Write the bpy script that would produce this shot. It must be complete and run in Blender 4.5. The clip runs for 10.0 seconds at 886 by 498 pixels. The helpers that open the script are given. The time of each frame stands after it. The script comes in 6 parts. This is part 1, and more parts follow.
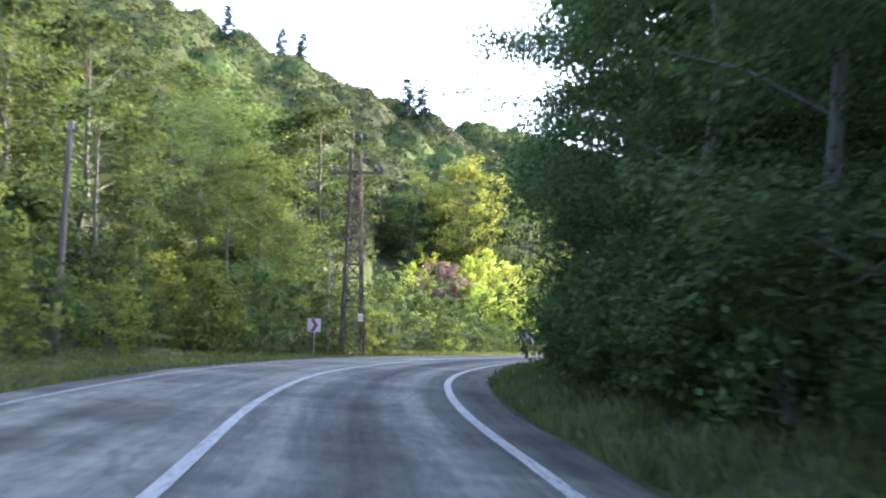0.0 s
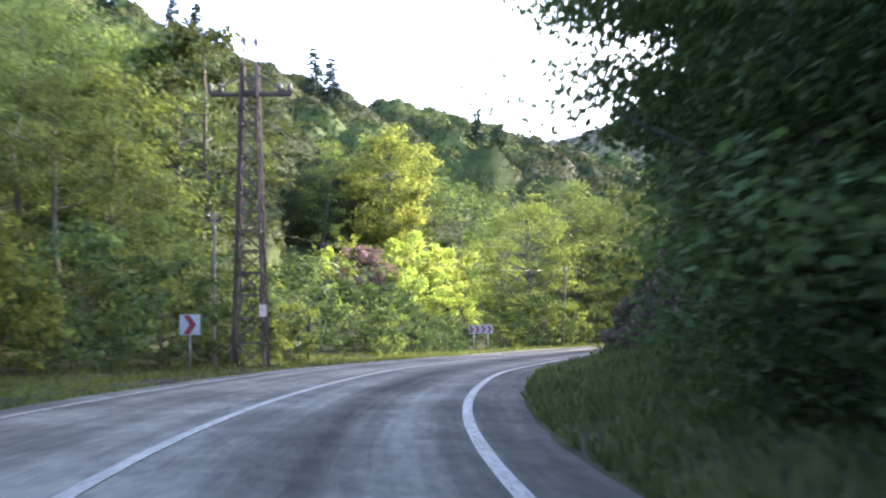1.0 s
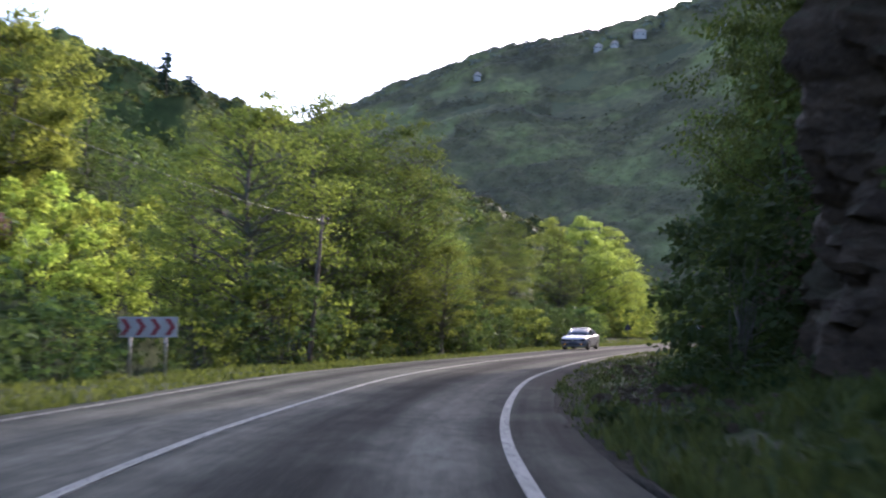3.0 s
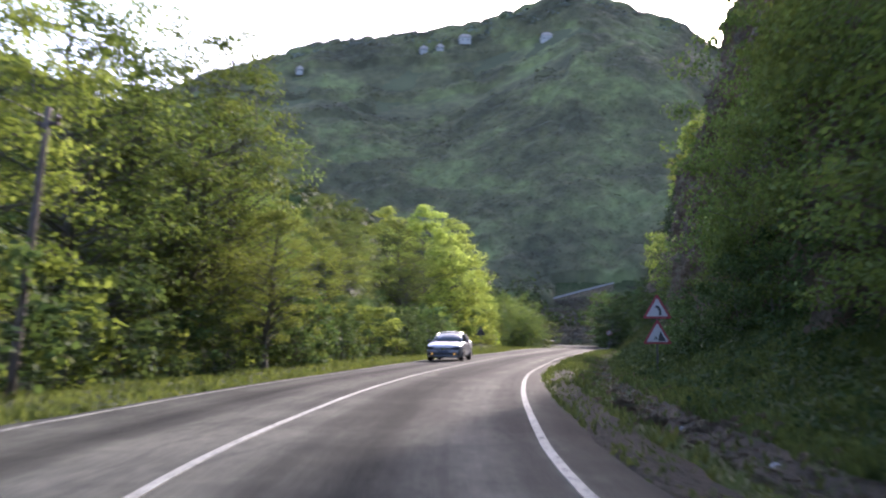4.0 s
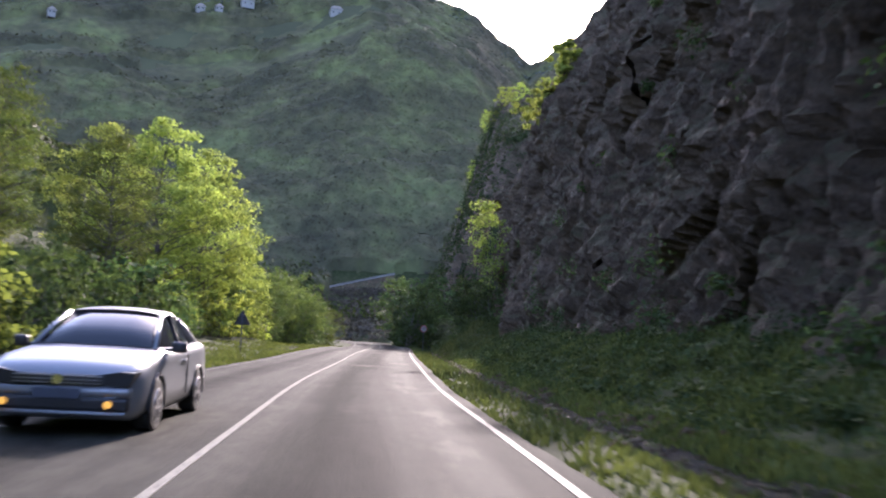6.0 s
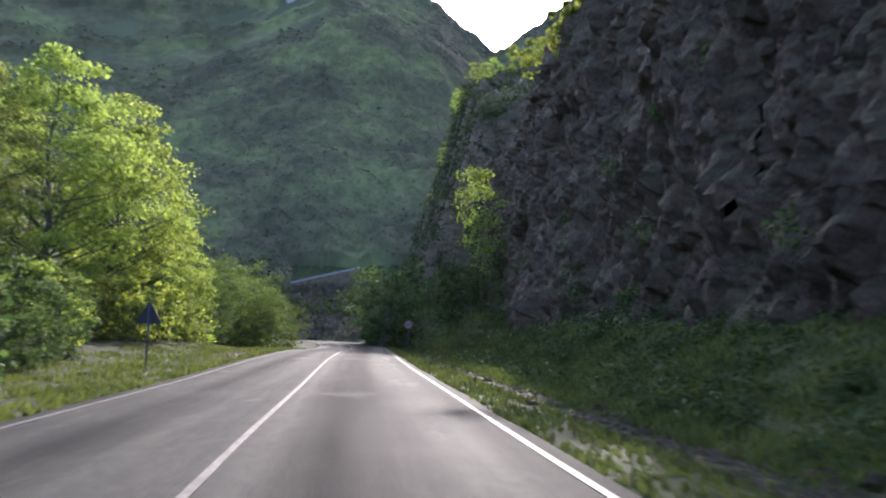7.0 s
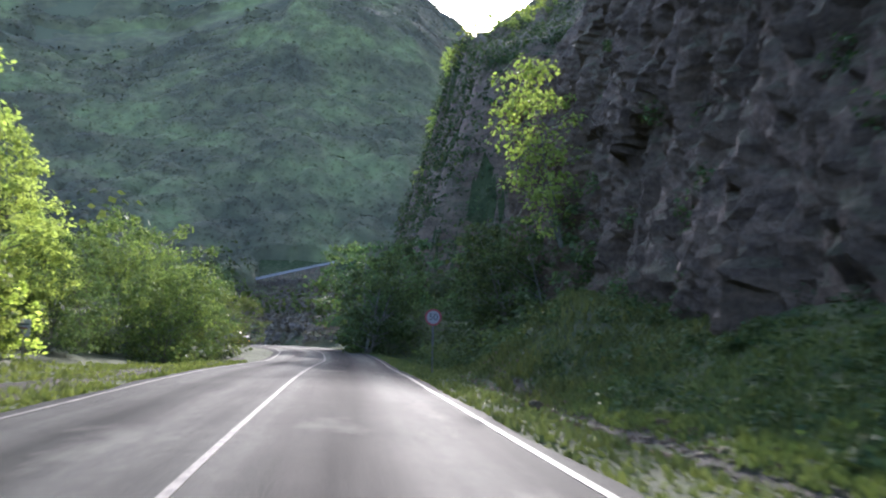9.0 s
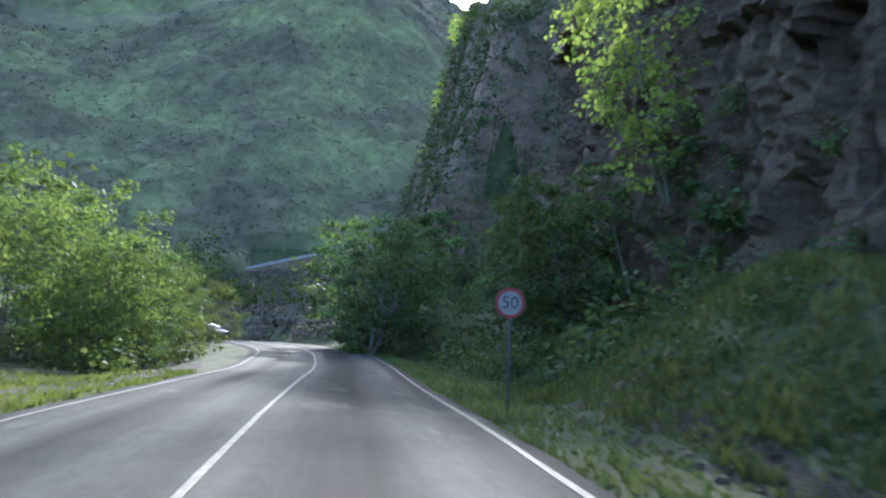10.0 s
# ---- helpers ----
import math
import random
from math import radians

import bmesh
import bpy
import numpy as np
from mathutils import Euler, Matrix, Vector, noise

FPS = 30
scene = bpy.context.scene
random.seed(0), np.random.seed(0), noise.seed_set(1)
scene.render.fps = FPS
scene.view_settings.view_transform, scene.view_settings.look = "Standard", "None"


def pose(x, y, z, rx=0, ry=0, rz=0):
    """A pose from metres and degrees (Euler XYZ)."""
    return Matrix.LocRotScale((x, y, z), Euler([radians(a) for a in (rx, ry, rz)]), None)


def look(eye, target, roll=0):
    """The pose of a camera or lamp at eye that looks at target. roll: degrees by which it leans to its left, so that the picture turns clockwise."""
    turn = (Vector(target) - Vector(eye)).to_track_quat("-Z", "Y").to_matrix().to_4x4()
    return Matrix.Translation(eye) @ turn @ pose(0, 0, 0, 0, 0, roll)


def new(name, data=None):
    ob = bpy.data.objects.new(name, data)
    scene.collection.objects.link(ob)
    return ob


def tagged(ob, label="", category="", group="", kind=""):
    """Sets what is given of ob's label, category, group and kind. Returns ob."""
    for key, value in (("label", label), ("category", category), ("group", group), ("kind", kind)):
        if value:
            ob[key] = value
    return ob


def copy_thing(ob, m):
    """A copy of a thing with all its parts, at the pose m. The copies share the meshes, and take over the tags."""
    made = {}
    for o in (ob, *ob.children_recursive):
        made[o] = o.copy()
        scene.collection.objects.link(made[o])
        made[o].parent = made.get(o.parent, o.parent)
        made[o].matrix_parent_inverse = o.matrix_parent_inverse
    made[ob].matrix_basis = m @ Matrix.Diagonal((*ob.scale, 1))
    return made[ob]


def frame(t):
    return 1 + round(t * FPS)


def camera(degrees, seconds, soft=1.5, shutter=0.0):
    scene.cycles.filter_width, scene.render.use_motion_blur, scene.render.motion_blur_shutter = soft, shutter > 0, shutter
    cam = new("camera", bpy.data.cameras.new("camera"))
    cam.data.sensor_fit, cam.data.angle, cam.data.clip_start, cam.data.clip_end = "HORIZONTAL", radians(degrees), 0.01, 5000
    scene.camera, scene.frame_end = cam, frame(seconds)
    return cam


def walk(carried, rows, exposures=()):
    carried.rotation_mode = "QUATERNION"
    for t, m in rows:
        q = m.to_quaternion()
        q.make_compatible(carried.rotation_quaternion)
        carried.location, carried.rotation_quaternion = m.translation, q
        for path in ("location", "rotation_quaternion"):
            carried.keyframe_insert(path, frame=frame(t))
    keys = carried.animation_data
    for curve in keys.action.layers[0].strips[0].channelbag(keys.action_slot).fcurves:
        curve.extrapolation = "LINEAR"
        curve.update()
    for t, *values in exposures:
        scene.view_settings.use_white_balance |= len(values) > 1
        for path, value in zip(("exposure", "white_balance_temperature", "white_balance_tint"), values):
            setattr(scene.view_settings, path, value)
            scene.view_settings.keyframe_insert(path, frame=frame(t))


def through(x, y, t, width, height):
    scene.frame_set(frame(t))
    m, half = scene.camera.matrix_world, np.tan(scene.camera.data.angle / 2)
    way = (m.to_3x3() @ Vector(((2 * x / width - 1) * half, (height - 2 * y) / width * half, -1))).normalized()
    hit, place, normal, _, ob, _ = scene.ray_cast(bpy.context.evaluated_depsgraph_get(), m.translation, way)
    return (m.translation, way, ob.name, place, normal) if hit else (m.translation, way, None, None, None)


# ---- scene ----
cam = camera(52.9, 10.0, soft=2.1, shutter=0.35)
PATH = [
    (0, (-0.889, 1.648, 1.469), (-0.762, 3.635, 1.659), 0.9),
    (0.5, (-1.151, 9.250, 1.488), (-0.943, 11.228, 1.694), 0.4),
    (1, (-1.061, 17.027, 1.541), (-0.733, 18.992, 1.717), -1.2),
    (1.5, (-0.589, 24.694, 1.529), (-0.130, 26.633, 1.704), -0.3),
    (2, (0.632, 32.260, 1.467), (1.263, 34.151, 1.631), -0.2),
    (2.5, (2.581, 39.819, 1.410), (3.407, 41.632, 1.580), 0.1),
    (2.7, (3.654, 42.724, 1.376), (4.540, 44.509, 1.550), -0.0),
    (3.8, (11.176, 58.564, 1.273), (12.426, 60.113, 1.464), 0.5),
    (4, (12.851, 61.251, 1.295), (14.165, 62.747, 1.486), 0.5),
    (4.5, (17.813, 67.597, 1.353), (19.268, 68.956, 1.541), 1.1),
    (5, (23.647, 73.900, 1.337), (25.202, 75.143, 1.521), 1.6),
    (5.5, (29.804, 79.748, 1.304), (31.422, 80.908, 1.491), 2.5),
    (6.8, (46.335, 94.097, 1.310), (48.022, 95.156, 1.495), 2.0),
    (7, (48.884, 96.188, 1.274), (50.582, 97.229, 1.457), 1.6),
    (7.5, (55.297, 101.157, 1.201), (57.015, 102.163, 1.385), 1.7),
    (8, (61.680, 105.875, 1.211), (63.408, 106.865, 1.397), 2.1),
    (8.5, (68.041, 110.654, 1.174), (69.772, 111.640, 1.355), 1.2),
    (9, (74.275, 115.368, 1.065), (76.002, 116.358, 1.253), 1.2),
    (9.5, (80.620, 120.069, 1.096), (82.349, 121.058, 1.285), 1.4),
    (10, (86.917, 124.714, 1.122), (88.650, 125.697, 1.297), 1.6),
]
walk(cam, [(t, look(eye, target, roll)) for t, eye, target, roll in PATH], [(0.0, 3.95, 6150, 26), (0.5, 4.1, 6150, 26), (1.0, 3.85, 6100, 27), (1.5, 2.9, 6100, 27), (2.0, 2.2, 6050, 27), (2.5, 2.3, 5950, 27), (4.0, 2.8, 6000, 29), (5.0, 3.1, 6100, 33), (5.5, 2.9, 6050, 34), (7.0, 2.6, 5750, 24), (8.5, 2.8, 5700, 24), (10.0, 3.2, 5250, 14)])

# ---- light ----
SUN_AZ, SUN_EL = 63.5, 23.5
world = bpy.data.worlds.new("sky")
scene.world = world
world.use_nodes = True
wn = world.node_tree
sky = wn.nodes.new("ShaderNodeTexSky")
sky.sky_type = "NISHITA"
sky.sun_disc = False
sky.sun_elevation, sky.sun_rotation = radians(SUN_EL), radians(SUN_AZ)
sky.air_density, sky.dust_density, sky.ozone_density = 1.0, 2.5, 1.0
wn.links.new(sky.outputs[0], wn.nodes["Background"].inputs[0])
wn.nodes["Background"].inputs[1].default_value = 0.15
sun = new("sun", bpy.data.lights.new("sun", "SUN"))
sun.data.energy, sun.data.angle, sun.data.color = 2.0, radians(0.8), (1.0, 0.9, 0.72)
to_sun = Vector((math.sin(radians(SUN_AZ)) * math.cos(radians(SUN_EL)), math.cos(radians(SUN_AZ)) * math.cos(radians(SUN_EL)), math.sin(radians(SUN_EL))))
sun.matrix_world = look(to_sun * 200, (0, 0, 0))


# ---- materials ----
def material(name):
    m = bpy.data.materials.new(name)
    m.use_nodes = True
    return m, m.node_tree, m.node_tree.nodes["Principled BSDF"]


def node(nt, kind, **inputs):
    n = nt.nodes.new(kind)
    for key, v in inputs.items():
        n.inputs[key.replace("_", " ")].default_value = v
    return n


def ramp(nt, fac, stops):
    n = nt.nodes.new("ShaderNodeValToRGB")
    el = n.color_ramp.elements
    while len(el) < len(stops):
        el.new(0.5)
    for e, (p, c) in zip(el, stops):
        e.position, e.color = p, (*c, 1) if len(c) == 3 else c
    nt.links.new(fac, n.inputs[0])
    return n.outputs[0]


def mixed(nt, fac, a, b, blend="MIX"):
    n = nt.nodes.new("ShaderNodeMix")
    n.data_type, n.blend_type = "RGBA", blend
    for sock, v in ((n.inputs[0], fac), (n.inputs[6], a), (n.inputs[7], b)):
        if isinstance(v, bpy.types.NodeSocket):
            nt.links.new(v, sock)
        elif isinstance(v, (int, float)):
            sock.default_value = v
        else:
            sock.default_value = (*v, 1)
    return n.outputs[2]


def coords(nt, scale=1.0, stretch=(1, 1, 1), source="Object"):
    c = nt.nodes.new("ShaderNodeTexCoord")
    m = nt.nodes.new("ShaderNodeMapping")
    m.inputs["Scale"].default_value = [scale * v for v in stretch]
    nt.links.new(c.outputs[source], m.inputs[0])
    return m.outputs[0]


def noise_of(nt, vec, scale, detail=5, rough=0.6):
    n = nt.nodes.new("ShaderNodeTexNoise")
    n.inputs["Scale"].default_value, n.inputs["Detail"].default_value, n.inputs["Roughness"].default_value = scale, detail, rough
    nt.links.new(vec, n.inputs["Vector"])
    return n.outputs[0]


def bumped(nt, bsdf, height, strength=0.4, distance=0.05):
    b = nt.nodes.new("ShaderNodeBump")
    b.inputs["Strength"].default_value, b.inputs["Distance"].default_value = strength, distance
    nt.links.new(height, b.inputs["Height"])
    nt.links.new(b.outputs[0], bsdf.inputs["Normal"])


def plain(name, col, rough=0.5, metal=0.0, wear=0.25, scale=6.0):
    """A painted or bare surface with two scales of wear."""
    m, nt, b = material(name)
    v = coords(nt)
    big, fine = noise_of(nt, v, scale), noise_of(nt, v, scale * 9)
    c = mixed(nt, ramp(nt, big, [(0.35, (0, 0, 0)), (0.7, (1, 1, 1))]), col, [x * (1 - wear) for x in col])
    c = mixed(nt, wear * 0.6, c, ramp(nt, fine, [(0.3, [x * 0.6 for x in col]), (0.7, [min(1, x * 1.2) for x in col])]))
    nt.links.new(c, b.inputs["Base Color"])
    b.inputs["Roughness"].default_value, b.inputs["Metallic"].default_value = rough, metal
    return m


def leaf_material(name, dark, light, through=0.45, rough=0.7, spread=0.5, patch=0.35, region=0.0):
    m, nt, b = material(name)
    geo, info = nt.nodes.new("ShaderNodeNewGeometry"), nt.nodes.new("ShaderNodeObjectInfo")
    c = mixed(nt, geo.outputs["Random Per Island"], dark, light)
    big = noise_of(nt, coords(nt), patch, 3)
    c = mixed(nt, spread, c, ramp(nt, big, [(0.35, dark), (0.68, light)]))
    if region:
        wide = noise_of(nt, coords(nt), region, 3)
        c = mixed(nt, 0.75, c, ramp(nt, wide, [(0.36, (0.55, 0.5, 0.56)), (0.5, (0.95, 0.85, 0.8)), (0.64, (1.46, 1.54, 1.12))]), "MULTIPLY")
    hsv = node(nt, "ShaderNodeHueSaturation")
    mr = nt.nodes.new("ShaderNodeMapRange")
    mr.inputs[3].default_value, mr.inputs[4].default_value = 0.7, 1.3
    nt.links.new(info.outputs["Random"], mr.inputs[0])
    nt.links.new(mr.outputs[0], hsv.inputs["Value"])
    mh = nt.nodes.new("ShaderNodeMapRange")
    mh.inputs[3].default_value, mh.inputs[4].default_value = 0.492, 0.522
    nt.links.new(info.outputs["Random"], mh.inputs[0])
    nt.links.new(mh.outputs[0], hsv.inputs["Hue"])
    nt.links.new(c, hsv.inputs["Color"])
    nt.links.new(hsv.outputs[0], b.inputs["Base Color"])
    b.inputs["Roughness"].default_value = rough
    b.inputs["Specular IOR Level"].default_value = 0.04
    tr = nt.nodes.new("ShaderNodeBsdfTranslucent")
    g = mixed(nt, 0.6, hsv.outputs[0], (1.6, 1.6, 0.72), "MULTIPLY")
    nt.links.new(g, tr.inputs[0])
    mx = nt.nodes.new("ShaderNodeMixShader")
    mx.inputs[0].default_value = through
    nt.links.new(b.outputs[0], mx.inputs[1])
    nt.links.new(tr.outputs[0], mx.inputs[2])
    nt.links.new(mx.outputs[0], nt.nodes["Material Output"].inputs[0])
    return m


def bark_material(name, a, b2):
    m, nt, b = material(name)
    v = coords(nt, 1.0, (6, 6, 1.2))
    n1, n2 = noise_of(nt, v, 3.0), noise_of(nt, coords(nt), 1.3)
    c = mixed(nt, ramp(nt, n2, [(0.4, (0, 0, 0)), (0.65, (1, 1, 1))]), ramp(nt, n1, [(0.3, a), (0.7, b2)]), (0.06, 0.075, 0.04))
    nt.links.new(c, b.inputs["Base Color"])
    b.inputs["Roughness"].default_value = 0.9
    bumped(nt, b, n1, 0.6, 0.04)
    return m


BARK = bark_material("bark", (0.035, 0.028, 0.022), (0.11, 0.095, 0.08))
LEAF_SPRING = leaf_material("spring_leaves", (0.068, 0.095, 0.022), (0.185, 0.215, 0.06), 0.48)
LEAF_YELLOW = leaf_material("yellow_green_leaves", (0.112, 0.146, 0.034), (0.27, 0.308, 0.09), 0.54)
# Brighter copy of the yellow-green leaves: full sun put into the colour.
LEAF_LIME = leaf_material("sun_brightened_lime_leaves", (0.15, 0.195, 0.04), (0.34, 0.39, 0.10), 0.58)
LEAF_DEEP = leaf_material("deep_green_leaves", (0.03, 0.052, 0.02), (0.085, 0.118, 0.045), 0.38)
LEAF_MID = leaf_material("mid_green_leaves", (0.045, 0.07, 0.02), (0.13, 0.158, 0.048), 0.42)
# Darkened leaf copies for the shaded right side; the shade is in the colour.
LEAF_SHADE = leaf_material("shade_toned_leaves", (0.02, 0.036, 0.015), (0.09, 0.122, 0.046), 0.38)
LEAF_BANK = leaf_material("shade_toned_scrub_leaves", (0.015, 0.028, 0.011), (0.046, 0.064, 0.023), 0.28)
LEAF_PINE = leaf_material("conifer_needles", (0.012, 0.026, 0.017), (0.03, 0.05, 0.03), 0.12)
LEAF_PINK = leaf_material("pink_blossom", (0.13, 0.085, 0.085), (0.24, 0.165, 0.165), 0.3)
LEAF_WOODS = leaf_material("woodland_leaves", (0.022, 0.038, 0.018), (0.11, 0.145, 0.05), 0.36, spread=0.6, patch=0.3, region=0.03)
# Deeper base colour stands in for the shade over this hillside.
LEAF_HILL = leaf_material("shade_toned_hillside_leaves", (0.016, 0.028, 0.013), (0.082, 0.105, 0.037), 0.33, spread=0.5, patch=0.4, region=0.03)
# Raised, low-contrast leaf tones stand in for haze over the far woods.
LEAF_FAR = leaf_material("haze_toned_woodland_leaves", (0.068, 0.075, 0.043), (0.118, 0.127, 0.068), 0.15, spread=0.75, patch=0.15, region=0.024)
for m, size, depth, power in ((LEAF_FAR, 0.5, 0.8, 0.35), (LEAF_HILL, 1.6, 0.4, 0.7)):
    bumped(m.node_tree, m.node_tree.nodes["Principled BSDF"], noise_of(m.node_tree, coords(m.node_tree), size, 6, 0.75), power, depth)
# Pale blue-grey cast: haze over the ridge put into the leaf colour.
LEAF_RIDGE = leaf_material("haze_tinted_ridge_leaves", (0.075, 0.092, 0.088), (0.13, 0.15, 0.13), 0.25, spread=0.8, patch=0.06)
LEAF_DRY = leaf_material("bare_twigs", (0.05, 0.045, 0.036), (0.115, 0.10, 0.08), 0.2)
# Duller grasses for the right side: part of its shade is in the blades.
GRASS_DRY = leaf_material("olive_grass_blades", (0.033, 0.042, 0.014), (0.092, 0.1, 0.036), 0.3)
GRASS_SHADE = leaf_material("shade_dulled_grass_blades", (0.034, 0.046, 0.017), (0.105, 0.118, 0.045), 0.3)
GRASS_BANK = leaf_material("shade_toned_bank_grass_blades", (0.03, 0.044, 0.014), (0.095, 0.112, 0.038), 0.32)
GRASS = leaf_material("grass_blades", (0.045, 0.062, 0.018), (0.125, 0.142, 0.046), 0.34)


def ground_material():
    m, nt, b = material("ground_grass_and_soil")
    v = coords(nt)
    big, mid, fine = noise_of(nt, v, 0.06), noise_of(nt, v, 0.9), noise_of(nt, v, 7.0)
    grass = ramp(nt, mid, [(0.3, (0.018, 0.024, 0.010)), (0.55, (0.032, 0.041, 0.016)), (0.75, (0.05, 0.06, 0.026))])
    soil = ramp(nt, fine, [(0.3, (0.03, 0.025, 0.018)), (0.7, (0.08, 0.068, 0.052))])
    c = mixed(nt, ramp(nt, mid, [(0.56, (0, 0, 0)), (0.7, (1, 1, 1))]), grass, soil)
    c = mixed(nt, ramp(nt, big, [(0.4, (0, 0, 0)), (0.65, (1, 1, 1))]), c, grass)
    # lighter ground far up the mountainside: lifts shaded crown gaps, in place of haze
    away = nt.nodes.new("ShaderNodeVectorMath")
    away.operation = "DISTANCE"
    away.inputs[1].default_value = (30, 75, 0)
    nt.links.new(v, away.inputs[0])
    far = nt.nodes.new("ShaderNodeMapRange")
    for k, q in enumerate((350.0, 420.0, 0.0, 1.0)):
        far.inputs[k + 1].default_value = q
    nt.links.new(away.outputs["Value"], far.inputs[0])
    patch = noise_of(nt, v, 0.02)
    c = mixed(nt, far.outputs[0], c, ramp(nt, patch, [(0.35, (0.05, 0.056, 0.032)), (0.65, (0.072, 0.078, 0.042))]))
    nt.links.new(c, b.inputs["Base Color"])
    b.inputs["Roughness"].default_value = 0.95
    b.inputs["Specular IOR Level"].default_value = 0.06
    bumped(nt, b, fine, 0.6, 0.08)
    return m


def asphalt_material(name="asphalt"):
    """u runs along the road in metres, v across it from the middle line."""
    m, nt, b = material(name)
    uv = nt.nodes.new("ShaderNodeUVMap")
    sep = nt.nodes.new("ShaderNodeSeparateXYZ")
    nt.links.new(uv.outputs[0], sep.inputs[0])
    mp = nt.nodes.new("ShaderNodeMapping")
    mp.inputs["Scale"].default_value = (0.035, 1.0, 1)
    nt.links.new(uv.outputs[0], mp.inputs[0])
    mp2 = nt.nodes.new("ShaderNodeMapping")
    mp2.inputs["Scale"].default_value = (0.22, 0.55, 1)
    nt.links.new(uv.outputs[0], mp2.inputs[0])
    streak, cloud = noise_of(nt, mp.outputs[0], 1.6, 4), noise_of(nt, uv.outputs[0], 0.35, 5)
    grit = noise_of(nt, uv.outputs[0], 45.0, 3, 0.7)
    wave = nt.nodes.new("ShaderNodeMath")
    wave.operation = "MULTIPLY_ADD"
    wave.inputs[1].default_value, wave.inputs[2].default_value = 1 / 6.6, 0.5
    nt.links.new(sep.outputs[1], wave.inputs[0])
    lanes = ramp(nt, wave.outputs[0], [(0.0, (0.4, 0.4, 0.4)), (0.13, (0.62, 0.62, 0.62)), (0.25, (0.42, 0.42, 0.42)), (0.38, (0.62, 0.62, 0.62)), (0.5, (0.5, 0.5, 0.5)), (0.6, (0.66, 0.66, 0.66)), (0.75, (0.18, 0.18, 0.18)), (0.88, (0.68, 0.68, 0.68)), (1.0, (0.3, 0.3, 0.3))])
    later = ramp(nt, wave.outputs[0], [(0.0, (0.4, 0.4, 0.4)), (0.12, (0.8, 0.8, 0.8)), (0.22, (0.12, 0.12, 0.12)), (0.35, (0.85, 0.85, 0.85)), (0.46, (0.6, 0.6, 0.6)), (0.54, (0.85, 0.85, 0.85)), (0.6, (0.3, 0.3, 0.3)), (0.66, (0.0, 0.0, 0.0)), (0.74, (0.1, 0.1, 0.1)), (0.82, (0.6, 0.6, 0.6)), (0.92, (0.75, 0.75, 0.75)), (0.98, (0.35, 0.35, 0.35))])
    onward = nt.nodes.new("ShaderNodeMapRange")
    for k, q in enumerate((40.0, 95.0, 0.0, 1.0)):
        onward.inputs[k + 1].default_value = q
    nt.links.new(sep.outputs[0], onward.inputs[0])
    lanes = mixed(nt, onward.outputs[0], lanes, later)
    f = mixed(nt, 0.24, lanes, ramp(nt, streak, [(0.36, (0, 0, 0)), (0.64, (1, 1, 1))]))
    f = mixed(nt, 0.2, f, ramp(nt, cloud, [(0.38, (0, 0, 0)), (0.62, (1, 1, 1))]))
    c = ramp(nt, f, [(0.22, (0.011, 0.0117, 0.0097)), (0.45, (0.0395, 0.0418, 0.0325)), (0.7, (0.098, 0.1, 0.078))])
    # Paler first stretch, darker later one: shade and sun balanced in the base colour.
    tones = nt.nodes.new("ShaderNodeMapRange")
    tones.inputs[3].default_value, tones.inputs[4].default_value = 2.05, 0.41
    nt.links.new(onward.outputs[0], tones.inputs[0])
    toned = nt.nodes.new("ShaderNodeVectorMath")
    toned.operation = "SCALE"
    nt.links.new(c, toned.inputs[0])
    nt.links.new(tones.outputs[0], toned.inputs["Scale"])
    c = toned.outputs[0]
    mp3 = nt.nodes.new("ShaderNodeMapping")
    mp3.inputs["Scale"].default_value = (0.4, 1.0, 1)
    nt.links.new(uv.outputs[0], mp3.inputs[0])
    mottle = noise_of(nt, mp3.outputs[0], 5.0, 7, 0.75)
    c = mixed(nt, 0.65, c, ramp(nt, mottle, [(0.32, (0.5, 0.5, 0.5)), (0.5, (1, 1, 1)), (0.68, (1.55, 1.53, 1.45))]), "MULTIPLY")
    dust = noise_of(nt, mp2.outputs[0], 0.9, 5)
    c = mixed(nt, ramp(nt, dust, [(0.60, (0, 0, 0)), (0.70, (0.4, 0.4, 0.4))]), c, (0.125, 0.122, 0.095))
    # pale spots near the right edge of the later stretch
    mp4 = nt.nodes.new("ShaderNodeMapping")
    mp4.inputs["Scale"].default_value = (0.28, 0.9, 1)
    nt.links.new(uv.outputs[0], mp4.inputs[0])
    spots = ramp(nt, noise_of(nt, mp4.outputs[0], 0.9, 7, 0.7), [(0.52, (0, 0, 0)), (0.62, (1, 1, 1))])
    spots = mixed(nt, 1.0, spots, ramp(nt, wave.outputs[0], [(0.82, (0, 0, 0)), (0.88, (1, 1, 1)), (0.93, (1, 1, 1)), (0.965, (0, 0, 0))]), "MULTIPLY")
    spots = mixed(nt, 1.0, spots, onward.outputs[0], "MULTIPLY")
    c = mixed(nt, spots, c, (0.085, 0.079, 0.062))
    warp = nt.nodes.new("ShaderNodeVectorMath")
    warp.operation = "MULTIPLY_ADD"
    warp.inputs[1].default_value = (0.5, 0.5, 0.5)
    nt.links.new(cloud, warp.inputs[0])
    nt.links.new(uv.outputs[0], warp.inputs[2])
    cell = nt.nodes.new("ShaderNodeTexVoronoi")
    cell.feature = "DISTANCE_TO_EDGE"
    cell.inputs["Scale"].default_value = 0.33
    nt.links.new(warp.outputs[0], cell.inputs["Vector"])
    crack = ramp(nt, cell.outputs["Distance"], [(0.003, (0.28, 0.28, 0.28)), (0.010, (0, 0, 0))])
    c = mixed(nt, crack, c, (0.012, 0.012, 0.012))
